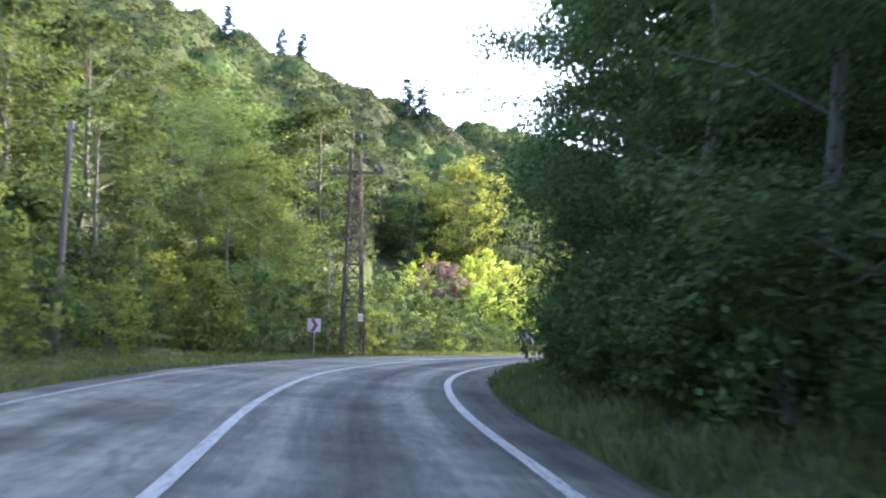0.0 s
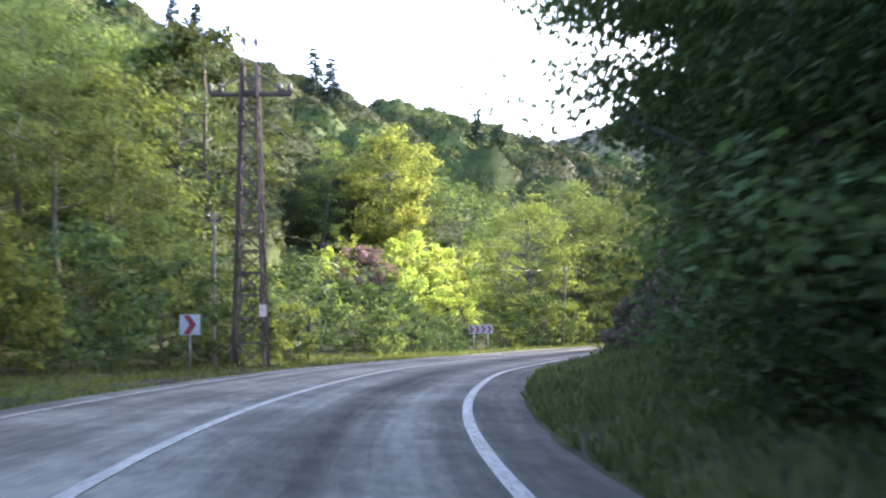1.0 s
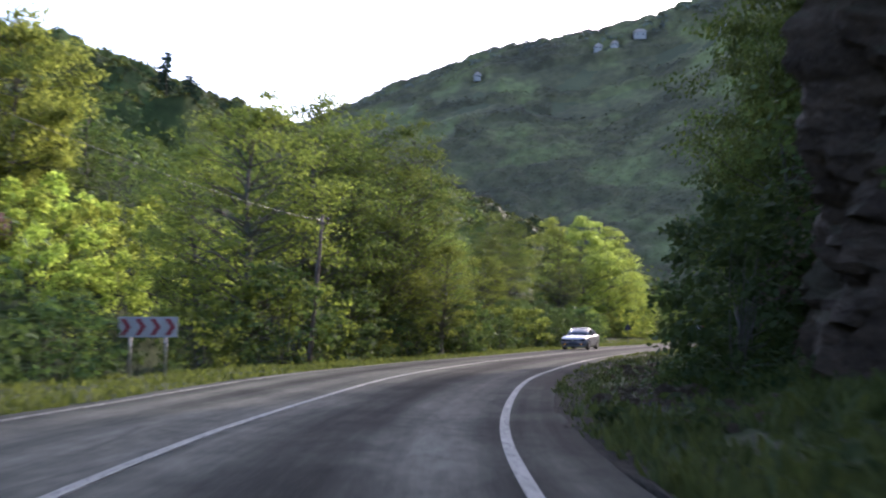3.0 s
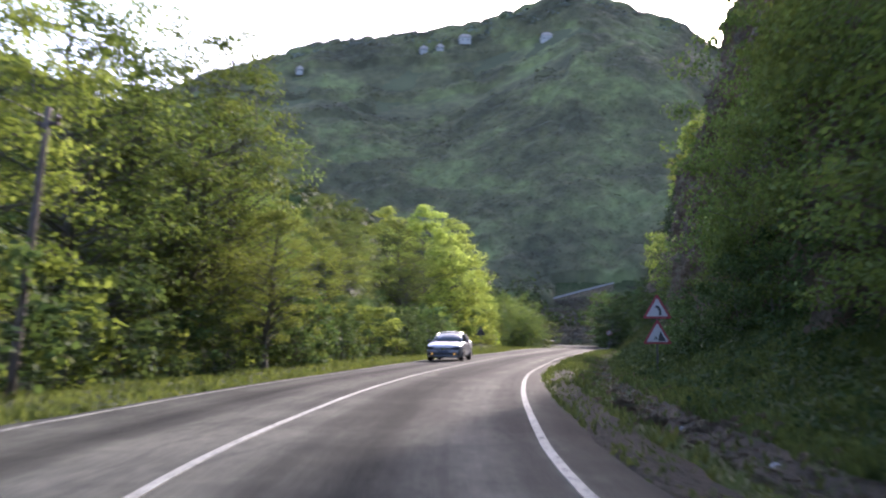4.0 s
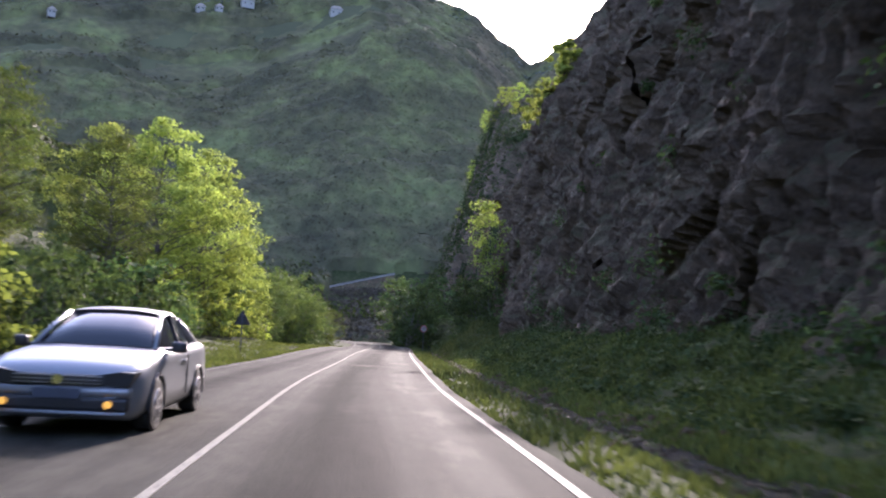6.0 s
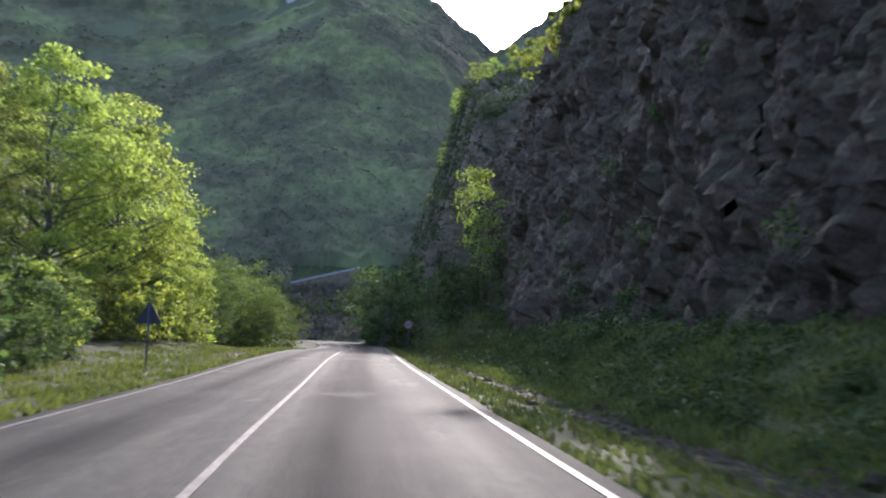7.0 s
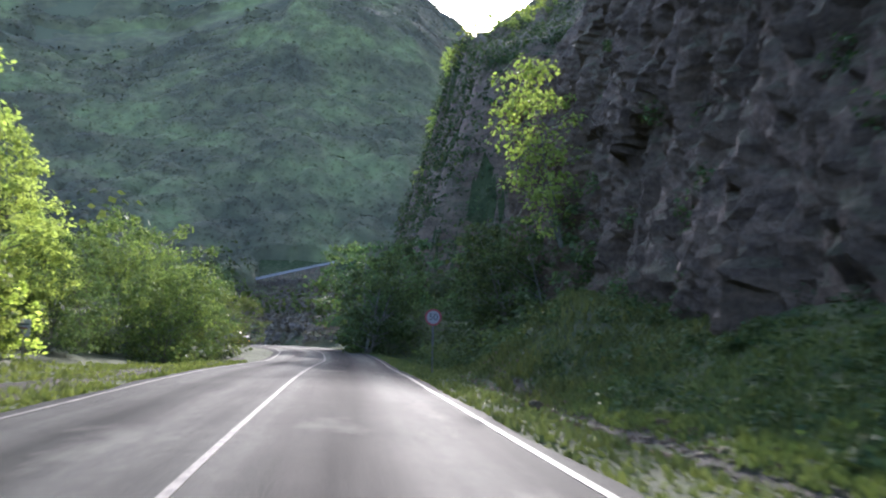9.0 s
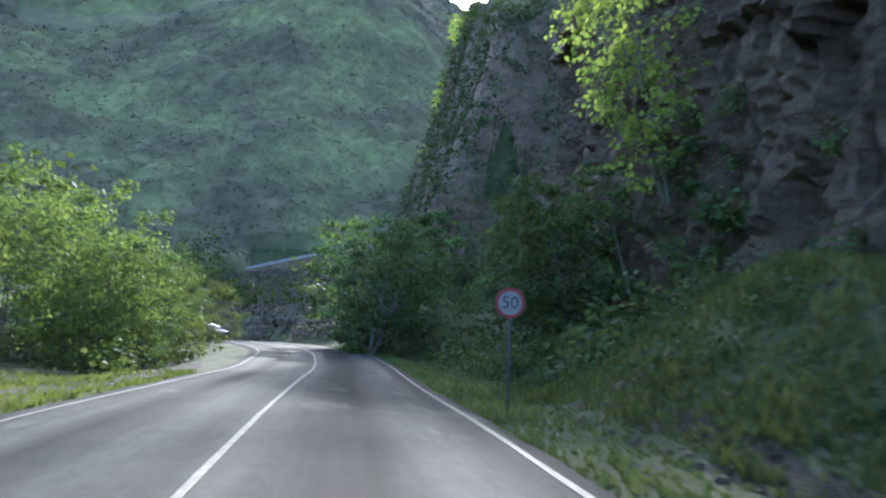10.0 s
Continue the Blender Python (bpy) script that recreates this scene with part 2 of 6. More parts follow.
    c = mixed(nt, 0.36, c, ramp(nt, grit, [(0.34, (0.006, 0.006, 0.006)), (0.66, (0.085, 0.083, 0.07))]))
    nt.links.new(c, b.inputs["Base Color"])
    b.inputs["Roughness"].default_value = 0.62
    rr = nt.nodes.new("ShaderNodeMapRange")
    rr.inputs[3].default_value, rr.inputs[4].default_value = 0.66, 0.92
    gl = nt.nodes.new("ShaderNodeMapRange")
    gl.inputs[3].default_value, gl.inputs[4].default_value = 0.004, 0.03
    nt.links.new(f, gl.inputs[0])
    nt.links.new(gl.outputs[0], b.inputs["Specular IOR Level"])
    nt.links.new(cloud, rr.inputs[0])
    nt.links.new(rr.outputs[0], b.inputs["Roughness"])
    bumped(nt, b, grit, 0.35, 0.01)
    return m


def line_material(name, gone):
    """White paint; gone: how much of it is worn through to the asphalt."""
    m, nt, b = material(name)
    v = coords(nt)
    a, f = noise_of(nt, v, 1.1), noise_of(nt, v, 14.0)
    c = ramp(nt, a, [(0.3, (0.27, 0.272, 0.235)), (0.75, (0.18, 0.184, 0.155))])
    c = mixed(nt, ramp(nt, f, [(0.55 - 0.2 * gone, (0, 0, 0)), (0.66 - 0.12 * gone, (1, 1, 1))]), c, (0.06, 0.06, 0.055))
    # older, browner paint on the straight below the rock
    sep, toned = nt.nodes.new("ShaderNodeSeparateXYZ"), nt.nodes.new("ShaderNodeMapRange")
    nt.links.new(v, sep.inputs[0])
    for k, q in enumerate((26.0, 52.0, 0.0, 1.0)):
        toned.inputs[k + 1].default_value = q
    nt.links.new(sep.outputs[0], toned.inputs[0])
    c = mixed(nt, toned.outputs[0], c, mixed(nt, ramp(nt, noise_of(nt, v, 9.0, 6, 0.75), [(0.36, (0, 0, 0)), (0.62, (1, 1, 1))]), tuple(q * (1.06 - 0.5 * gone) for q in (0.135, 0.123, 0.1)), (0.04, 0.038, 0.032)))
    nt.links.new(c, b.inputs["Base Color"])
    b.inputs["Roughness"].default_value = 0.7
    b.inputs["Specular IOR Level"].default_value = 0.08
    return m


def rock_material(name="cliff_rock", moss=0.35):
    m, nt, b = material(name)
    v = coords(nt)
    strat = noise_of(nt, coords(nt, 1.0, (0.5, 0.5, 2.0)), 0.7, 6)
    big, fine = noise_of(nt, v, 0.22), noise_of(nt, v, 5.0, 6, 0.7)
    c = ramp(nt, strat, [(0.25, (0.028, 0.0205, 0.0135)), (0.5, (0.08, 0.0575, 0.038)), (0.75, (0.19, 0.135, 0.086))])
    c = mixed(nt, 0.4, c, ramp(nt, fine, [(0.3, (0.018, 0.014, 0.010)), (0.7, (0.17, 0.123, 0.081))]))
    geo = nt.nodes.new("ShaderNodeNewGeometry")
    sep = nt.nodes.new("ShaderNodeSeparateXYZ")
    nt.links.new(geo.outputs["Normal"], sep.inputs[0])
    add = nt.nodes.new("ShaderNodeMath")
    add.operation = "MULTIPLY_ADD"
    add.inputs[1].default_value = 0.6
    nt.links.new(sep.outputs[2], add.inputs[0])
    nt.links.new(big, add.inputs[2])
    c = mixed(nt, ramp(nt, add.outputs[0], [(0.66, (0, 0, 0)), (0.9, (moss, moss, moss))]), c, (0.04, 0.06, 0.018))
    nt.links.new(c, b.inputs["Base Color"])
    b.inputs["Roughness"].default_value = 0.85
    b.inputs["Specular IOR Level"].default_value = 0.15
    rugged = noise_of(nt, coords(nt, 1.0, (1.0, 1.0, 0.45)), 2.2, 8, 0.72)
    bumped(nt, b, mixed(nt, 0.3, rugged, fine), 1.0, 0.45)
    return m


GROUND, ASPHALT, PAINT, ROCK = ground_material(), asphalt_material(), line_material("worn_road_paint", 0.2), rock_material()
PAINT_FADED = line_material("faded_road_paint", 0.8)
STEEL_RUST = plain("rusty_painted_steel", (0.075, 0.055, 0.045), 0.75, 0.2, 0.5, 3.0)
GALV = plain("galvanised_steel", (0.32, 0.33, 0.34), 0.45, 0.7, 0.3, 8.0)
WOOD_POLE = plain("weathered_pole_wood", (0.12, 0.095, 0.075), 0.9, 0, 0.45, 4.0)
POST_PAINT = plain("dull_blue_grey_paint", (0.05, 0.055, 0.065), 0.8, 0, 0.3, 4.0)
PALE_CONCRETE = plain("pale_concrete", (0.25, 0.24, 0.225), 0.85, 0, 0.2, 0.5)
CONCRETE = plain("grey_concrete", (0.13, 0.13, 0.125), 0.85, 0, 0.3, 2.0)
WHITE = plain("white_sign_sheet", (0.36, 0.36, 0.35), 0.5, 0, 0.15, 3.0)
# Dimmed white and red: the speed sign's shade under the rock, in the colour.
SHEET_DIM = plain("dimmed_white_sheet", (0.2, 0.2, 0.195), 0.7, 0, 0.2, 3.0)
RED_DIM = plain("shade_dimmed_red_sheet", (0.2, 0.022, 0.024), 0.7, 0, 0.2, 3.0)
RED = plain("red_sign_sheet", (0.22, 0.02, 0.026), 0.45, 0, 0.15, 3.0)
BLACK = plain("black_sign_sheet", (0.02, 0.02, 0.022), 0.5, 0, 0.2, 3.0)
# Near-black in place of grey: shade of the backlit plate put into the colour.
SIGN_BACK = plain("darkened_sign_back", (0.018, 0.018, 0.019), 0.7, 0.0, 0.25, 3.0)
CERAMIC = plain("brown_insulator_glaze", (0.05, 0.03, 0.025), 0.25, 0, 0.2, 5.0)
WALLPAINT = plain("white_house_plaster", (0.2, 0.21, 0.21), 0.8, 0, 0.15, 0.8)
ROOFTILE = plain("grey_roof_sheet", (0.30, 0.27, 0.26), 0.7, 0, 0.3, 0.8)
# Greyed white: the boards' shade among the bushes is put into the colour.
PLATE_GREY = plain("shade_greyed_white_sheet", (0.45, 0.45, 0.43), 0.7, 0, 0.3, 4.0)
GLASS_DARK = plain("dark_window_glass", (0.02, 0.024, 0.03), 0.08, 0, 0.1, 2.0)


# ---- mesh building ----
class Shape:
    """Collects vertices and faces, then becomes one mesh."""

    def __init__(self):
        self.v, self.f, self.n = [], [], 0

    def add(self, verts, faces):
        verts = np.asarray(verts, float)
        self.v.append(verts)
        for f in faces:
            self.f.append([i + self.n for i in f])
        self.n += len(verts)
        return self

    def tube(self, pts, radii, sides=6, cap=True):
        pts = np.asarray(pts, float)
        d = np.gradient(pts, axis=0)
        d /= np.linalg.norm(d, axis=1)[:, None] + 1e-9
        ref = np.where(np.abs(d[:, 2:3]) > 0.9, np.array([[1.0, 0, 0]]), np.array([[0, 0, 1.0]]))
        a = np.cross(d, ref)
        a /= np.linalg.norm(a, axis=1)[:, None] + 1e-9
        b = np.cross(d, a)
        t = np.arange(sides) * 2 * np.pi / sides
        ring = a[:, None] * np.cos(t)[None, :, None] + b[:, None] * np.sin(t)[None, :, None]
        v = (pts[:, None] + ring * np.asarray(radii, float)[:, None, None]).reshape(-1, 3)
        k = len(pts)
        f = [(i * sides + j, i * sides + (j + 1) % sides, (i + 1) * sides + (j + 1) % sides, (i + 1) * sides + j) for i in range(k - 1) for j in range(sides)]
        if cap:
            f += [tuple(range(sides))[::-1], tuple((k - 1) * sides + j for j in range(sides))]
        return self.add(v, f)

    def box(self, size, at=(0, 0, 0), turn=None, bevel=0.0):
        bm = bmesh.new()
        bmesh.ops.create_cube(bm, size=1.0, matrix=Matrix.Diagonal((*size, 1)))
        if bevel:
            bmesh.ops.bevel(bm, geom=bm.edges[:], offset=bevel, segments=2, affect="EDGES", profile=0.5)
        m = Matrix.Translation(at) @ (turn.to_4x4() if turn else Matrix())
        bm.transform(m)
        bm.verts.index_update()
        self.add([v.co[:] for v in bm.verts], [[v.index for v in f.verts] for f in bm.faces])
        bm.free()
        return self

    def prism(self, outline, thick, at=(0, 0, 0), turn=None):
        """An outline in x and z, extruded along y."""
        k = len(outline)
        v = [(x, -thick / 2, z) for x, z in outline] + [(x, thick / 2, z) for x, z in outline]
        if turn or any(at):
            m = Matrix.Translation(at) @ (turn.to_4x4() if turn else Matrix())
            v = [(m @ Vector(p))[:] for p in v]
        f = [tuple(range(k)), tuple(range(2 * k - 1, k - 1, -1))] + [(i, i + k, (i + 1) % k + k, (i + 1) % k) for i in range(k)]
        return self.add(v, f)

    def mesh(self, name, smooth=False):
        me = bpy.data.meshes.new(name)
        me.from_pydata(np.concatenate(self.v).tolist(), [], self.f)
        if smooth:
            me.polygons.foreach_set("use_smooth", np.ones(len(me.polygons), bool))
        me.update()
        return me


def quad_mesh(name, v):
    """A mesh of loose four-cornered leaves from an array (n, 4, 3)."""
    n = len(v)
    me = bpy.data.meshes.new(name)
    me.vertices.add(4 * n)
    me.vertices.foreach_set("co", np.ascontiguousarray(v, np.float32).ravel())
    me.loops.add(4 * n)
    me.loops.foreach_set("vertex_index", np.arange(4 * n, dtype=np.int32))
    me.polygons.add(n)
    me.polygons.foreach_set("loop_start", np.arange(0, 4 * n, 4, dtype=np.int32))
    me.polygons.foreach_set("loop_total", np.full(n, 4, np.int32))
    me.update(calc_edges=True)
    return me


def part(name, shape, mat, parent, label="", smooth=False):
    me = shape if isinstance(shape, bpy.types.Mesh) else shape.mesh(name, smooth)
    me.materials.append(mat)
    ob = new(name, me)
    ob.parent = parent
    if label:
        ob["label"] = label
    return ob


def thing(name, label, category, group="", kind="", at=(0, 0, 0), turn=0.0):
    ob = new(name)
    ob.matrix_basis = pose(*at, 0, 0, turn)
    return tagged(ob, label, category, group, kind)


def leaf_quads(rng, centres, radii, n, size, flat=0.6, up=0.7):
    """n leaves round each centre, as an array (k * n, 4, 3)."""
    c, r = np.repeat(centres, n, 0), np.repeat(radii, n)[:, None]
    k = len(c)
    v = rng.normal(size=(k, 3))
    v /= np.linalg.norm(v, axis=1)[:, None]
    p = c + v * r * (rng.random((k, 1)) ** 0.55) * (1, 1, flat)
    nrm = rng.normal(size=(k, 3)) * 0.6 + (0, 0, up) + v * 0.5
    nrm /= np.linalg.norm(nrm, axis=1)[:, None]
    a = np.cross(nrm, rng.normal(size=(k, 3)))
    a /= np.linalg.norm(a, axis=1)[:, None]
    b = np.cross(nrm, a)
    s = size * rng.uniform(0.55, 1.35, (k, 1))
    return np.stack([p - a * s * 0.5, p + b * s * 0.32 - a * s * 0.05, p + a * s * 0.5, p - b * s * 0.32 - a * s * 0.05], 1)


# ---- the line of the road ----
BEND = [(-2.0, -90), (-2.1, -45), (-2.3, -15), (-2.3, 0), (-2.45, 8.3), (-2.9, 16.7), (-2.75, 24.4), (-1.75, 32.0), (0.05, 39.4), (2.75, 47.1), (8.3, 57.6), (15.3, 67.4), (20.8, 73.3), (26.95, 79.3), (33.3, 85.0), (43.3, 93.0), (53.25, 100.95), (66.15, 110.55), (78.85, 119.95), (91.45, 129.05), (107, 140.4), (121, 150.6), (134, 161.5), (144, 174), (150, 189), (152, 208), (152, 240)]


def smooth_line(pts, step=1.0):
    pts = np.array(pts, float)
    out = []
    for i in range(1, len(pts) - 2):
        p0, p1, p2, p3 = pts[i - 1:i + 3]
        n = max(2, int(np.linalg.norm(p2 - p1) / 0.4))
        t = np.linspace(0, 1, n, endpoint=False)[:, None]
        out.append(0.5 * (2 * p1 + (p2 - p0) * t + (2 * p0 - 5 * p1 + 4 * p2 - p3) * t**2 + (3 * p1 - p0 - 3 * p2 + p3) * t**3))
    out = np.concatenate(out)
    for _ in range(30):
        out[1:-1] = 0.25 * out[:-2] + 0.5 * out[1:-1] + 0.25 * out[2:]
    s = np.r_[0, np.cumsum(np.linalg.norm(np.diff(out, axis=0), axis=1))]
    u = np.arange(0, s[-1], step)
    return np.stack([np.interp(u, s, out[:, k]) for k in (0, 1)], 1)


BEND_S = [0, 12, 24, 36, 48, 60, 72, 84, 96, 110, 125, 140, 155, 170, 185, 200]
SHIFT = [-0.116, -0.096, 0.015, 0.018, 0.03, -0.054, -0.032, -0.084, -0.043, -0.1, -0.077, -0.157, -0.248, -0.365, -0.296, -0.174]
RISE = [-0.162, -0.11, -0.111, -0.105, -0.086, -0.056, -0.044, -0.073, -0.144, -0.171, -0.135, -0.13, -0.069, -0.094, -0.164, -0.199]
BANK = [-0.072, -0.053, -0.036, -0.031, -0.022, -0.016, -0.012, 0.003, 0.014, 0.008, 0.003, 0.003, -0.009, -0.02, -0.018, -0.013]


def eased(v, times=12):
    for _ in range(times):
        v = np.r_[v[:1], 0.25 * v[:-2] + 0.5 * v[1:-1] + 0.25 * v[2:], v[-1:]]
    return v


LINE = smooth_line(BEND)
TAN = np.gradient(LINE, axis=0)
TAN /= np.linalg.norm(TAN, axis=1)[:, None]
S = np.arange(len(LINE), dtype=float)
S -= S[np.argmin(np.abs(LINE[:, 1]))]
LINE = LINE + np.stack([TAN[:, 1], -TAN[:, 0]], 1) * eased(np.interp(S, BEND_S, SHIFT))[:, None]
ROAD_Z = eased(np.interp(S, [-60, 0, 25, 45, 64, 110, 150, 178, 200, 235, 260], [0.3, 0.3, 0.42, 0.30, 0.08, 0.12, -0.12, -0.22, -0.55, -0.40, -0.40]) + np.interp(S, BEND_S, RISE), 4)


def road_z(s):
    """Height of the road's middle: a slight fall along the whole stretch."""
    return np.interp(s, S, ROAD_Z)


def bank_z(s, d):
    """The road leans into its bends."""
    return np.interp(s, BEND_S, BANK) * np.clip(d, -6, 6)


def right_edge(s):
    """Where the asphalt ends, to the right of the middle line."""
    return np.interp(s, [60, 76, 100], [4.4, 4.1, 3.75])


def left_edge(s):
    return -np.interp(s, [40, 80], [3.85, 3.5])


def at_road(s, d, up=0.0):
    """The place s metres along the road and d metres to the right of its middle line."""
    x, y = np.interp(s, S, LINE[:, 0]), np.interp(s, S, LINE[:, 1])
    tx, ty = np.interp(s, S, TAN[:, 0]), np.interp(s, S, TAN[:, 1])
    return np.stack([x + ty * d, y - tx * d, road_z(s) + bank_z(s, d) + up + 0 * x], -1)


def along_across(x, y):
    """s and d of places, for arrays of any shape."""
    p = np.stack([np.ravel(x), np.ravel(y)], 1).astype(float)
    s, d = np.empty(len(p)), np.empty(len(p))
    for i in range(0, len(p), 20000):
        q = p[i:i + 20000]
        k = ((q[:, None] - LINE[None]) ** 2).sum(2).argmin(1)
        r = q - LINE[k]
        ahead = (r * TAN[k]).sum(1)
        s[i:i + 20000] = S[k] + ahead
        side = r[:, 0] * TAN[k, 1] - r[:, 1] * TAN[k, 0]
        d[i:i + 20000] = np.sign(side) * np.sqrt(np.maximum((r**2).sum(1) - np.minimum(np.abs(ahead), 0.8) ** 2, 0))
    return s.reshape(np.shape(x)), d.reshape(np.shape(x))


def step(a, b, x):
    t = np.clip((x - a) / (b - a), 0, 1)
    return t * t * (3 - 2 * t)


def wobble(x, y, size, seed=0.0):
    """Cheap smooth noise in -1 .. 1 made of turned sines."""
    out = 0
    for k in range(5):
        a = 1.3 + 2.399 * k + seed
        f = 2 * np.pi / size * (1 + 0.55 * k)
        out = out + np.sin((x * np.cos(a) + y * np.sin(a)) * f + 3.1 * k + seed * 7) / (1 + 0.7 * k)
    return out / 2.6


RIDGE_AZ = [-180, -120, -60, -25, 0, 12, 19, 25, 32, 37, 43, 50, 57, 60.6, 64, 72, 90, 130, 180]
RIDGE_EL = [12, 13, 14, 14, 12.2, 12.2, 13.7, 16.4, 18.8, 19.6, 20.3, 22.5, 19.7, 16.7, 19.2, 24, 25, 14, 12]
HILL_FAR = 600.0
CLIFF_S = [-60, 20, 42, 50, 62, 70, 80, 120, 160, 185, 215, 260]
CLIFF_D = [10.5, 10.0, 9.0, 7.7, 7.2, 9.2, 10.4, 10.1, 11.3, 11.6, 12.5, 14.0]
CLIFF_H = [10, 13, 16, 22, 24, 27, 30, 34, 36, 33, 24, 16]


def cliff_foot(s):
    return np.interp(s, CLIFF_S, CLIFF_D)


def spur_z(x, y):
    """A steep rock spur coming down to the road's far bend."""
    px, py = x - 171.6, y - 178.8
    right, deep = 0.559 * px - 0.829 * py, 0.829 * px + 0.559 * py
    edge = right + 2.5 * wobble(x, y, 17, 4.0)
    rise = (38 + 0.36 * np.clip(deep, 0, 60)) * np.clip(edge / 14, 0, 1) ** 0.75 * (1 + 0.008 * np.clip(right - 15, 0, 60))
    return rise * step(-14, 6, deep + 2.0 * wobble(x, y, 13, 6.0)) * (1 - step(80, 150, deep)) * (1 - step(60, 120, right)) - 1.0


def ground_z(x, y):
    x, y = np.asarray(x, float), np.asarray(y, float)
    s, d = along_across(x, y)
    z = road_z(s) + bank_z(s, d) - 0.06 - 0.1 * ((d < right_edge(s) - 0.2) & (d > left_edge(s) + 0.2))
    # right: verge, ditch, bank, then the rock and the hill above it
    foot, high = cliff_foot(s), np.interp(s, CLIFF_S, CLIFF_H)
    ditch = step(55, 66, s) * np.exp(-((d - 6.0) / 0.7) ** 2) * 0.3
    bank = 0.22 * np.clip(d - 4.6, 0, 30) * (1 - step(64, 76, s)) + 0.55 * np.clip(d - 7.7, 0, 30) * step(64, 76, s)
    bank = np.minimum(bank, 2.2 + 0.02 * d)
    wall = high * np.clip((d - foot - 3.4) / 8.0, 0, 1) + 0.62 * np.clip(d - foot - 11, 0, 70) * (0.25 + 0.75 * (1 - step(165, 210, s)))
    wall = wall * (1 - step(212, 234, s))
    right = (bank - ditch + wall) * (d > 4.1)
    # left: verge, then hillside, or the drop to the stream
    a = np.clip(-d, 0, None)
    stream = step(62, 74, s) * (1 - step(125, 150, s))
    drop = -3.0 * step(7.2, 11.5, a) + 3.6 * step(21, 28, a)
    yy = np.minimum(y, 205) - 0.3 * np.clip(y - 205, 0, None)
    slope = 3.5 + 0.44 * (yy - 106) - 0.27 * (x - 6) - 0.15 * np.clip(x, None, 0)
    hill = np.maximum(0.5 * (slope + np.sqrt(slope**2 + 30)) - 1.0, 0.45 * np.clip(a - 13, 0, 90) * (1 - stream))
    hill = np.maximum(hill, 0) * step(6.5, 16 + 14 * step(62, 74, s), a)
    left = (stream * drop + hill + (1 - stream) * 0.12 * np.clip(a - 7.0, 0, 8)) * (d < 0)
    bump = 2.0 * np.exp(-((s - 179) / 6.0) ** 2 - ((d - 8.8) / 2.2) ** 2)
    near = z + right + bump * (d > 0) + left
    # the far valley sides
    cx, cy = x - 30, y - 75
    r, az = np.hypot(cx, cy), np.degrees(np.arctan2(cx, cy))
    top = HILL_FAR * np.tan(np.radians(np.interp(az, RIDGE_AZ, RIDGE_EL)))
    lift = np.where(r < 330, 18 * np.clip((r - 150) / 180, 0, 1) ** 1.5, 18 + (top - 18) * np.clip((r - 330) / (HILL_FAR - 330), 0, 1) ** 1.05)
    lift = np.where(r < HILL_FAR, lift, top * (1 - 0.5 * step(HILL_FAR, 2500, r)))
    far = lift * (1 + 0.10 * wobble(az * 8, r, 260, 2.0) * step(330, 430, r) * (1 - step(520, 600, r))) - 2
    k = step(150, 260, r)
    keep = 1 - np.where(d > 0, k, step(230, 330, r))
    z = np.where(k > 0, np.maximum(near * keep + (1 - keep) * far, far * k + (1 - k) * near), near)
    z = np.maximum(z, spur_z(x, y))
    rough = step(4.6, 9, np.abs(d))
    return z + rough * (0.12 * wobble(x, y, 5.5) + 0.35 * wobble(x, y, 19, 1.0) * step(9, 20, np.abs(d)) + 2.5 * wobble(x, y, 70, 3.0) * step(60, 160, r))


def spaced(lo, hi, fine_lo, fine_hi, fine):
    mid = np.arange(fine_lo, fine_hi, fine)
    out, st = [fine_hi], fine
    while out[-1] < hi:
        st *= 1.09
        out.append(out[-1] + st)
    low, st = [fine_lo], fine
    while low[-1] > lo:
        st *= 1.09
        low.append(low[-1] - st)
    return np.r_[low[:0:-1], mid, out]


def sheet(name, v, nu, nv, mat, parent=None, label="", smooth=True, uv=None):
    """A mesh over a grid of nu x nv places."""
    i = np.arange((nu - 1) * (nv - 1))
    a = (i // (nv - 1)) * nv + i % (nv - 1)
    f = np.stack([a, a + 1, a + nv + 1, a + nv], 1)
    me = bpy.data.meshes.new(name)
    me.vertices.add(len(v))
    me.vertices.foreach_set("co", np.ascontiguousarray(v, np.float32).ravel())
    me.loops.add(f.size)
    me.loops.foreach_set("vertex_index", f.ravel().astype(np.int32))
    me.polygons.add(len(f))
    me.polygons.foreach_set("loop_start", np.arange(0, f.size, 4, dtype=np.int32))
    me.polygons.foreach_set("loop_total", np.full(len(f), 4, np.int32))
    me.polygons.foreach_set("use_smooth", np.full(len(f), smooth))
    if uv is not None:
        me.uv_layers.new(name="UVMap").data.foreach_set("uv", np.ascontiguousarray(uv[f.ravel()], np.float32).ravel())
    me.update(calc_edges=True)
    me.materials.append(mat)
    ob = new(name, me)
    ob.parent = parent
    if label:
        ob["label"] = label
    return ob


# ---- ground ----
gx, gy = spaced(-2600, 2600, -32, 150, 1.0), spaced(-2600, 2600, -14, 175, 1.0)
X, Y = np.meshgrid(gx, gy, indexing="ij")
Z = ground_z(X, Y)
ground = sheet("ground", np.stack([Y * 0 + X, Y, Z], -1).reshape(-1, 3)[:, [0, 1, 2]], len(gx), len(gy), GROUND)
tagged(ground, "grassy ground with soil patches rising into wooded hills", "ground", kind="structure")
ground.data.flip_normals()

# ---- road ----
WIDE_L, WIDE_R = -4.2, 4.25
rs = np.arange(-60, 252, 1.0)
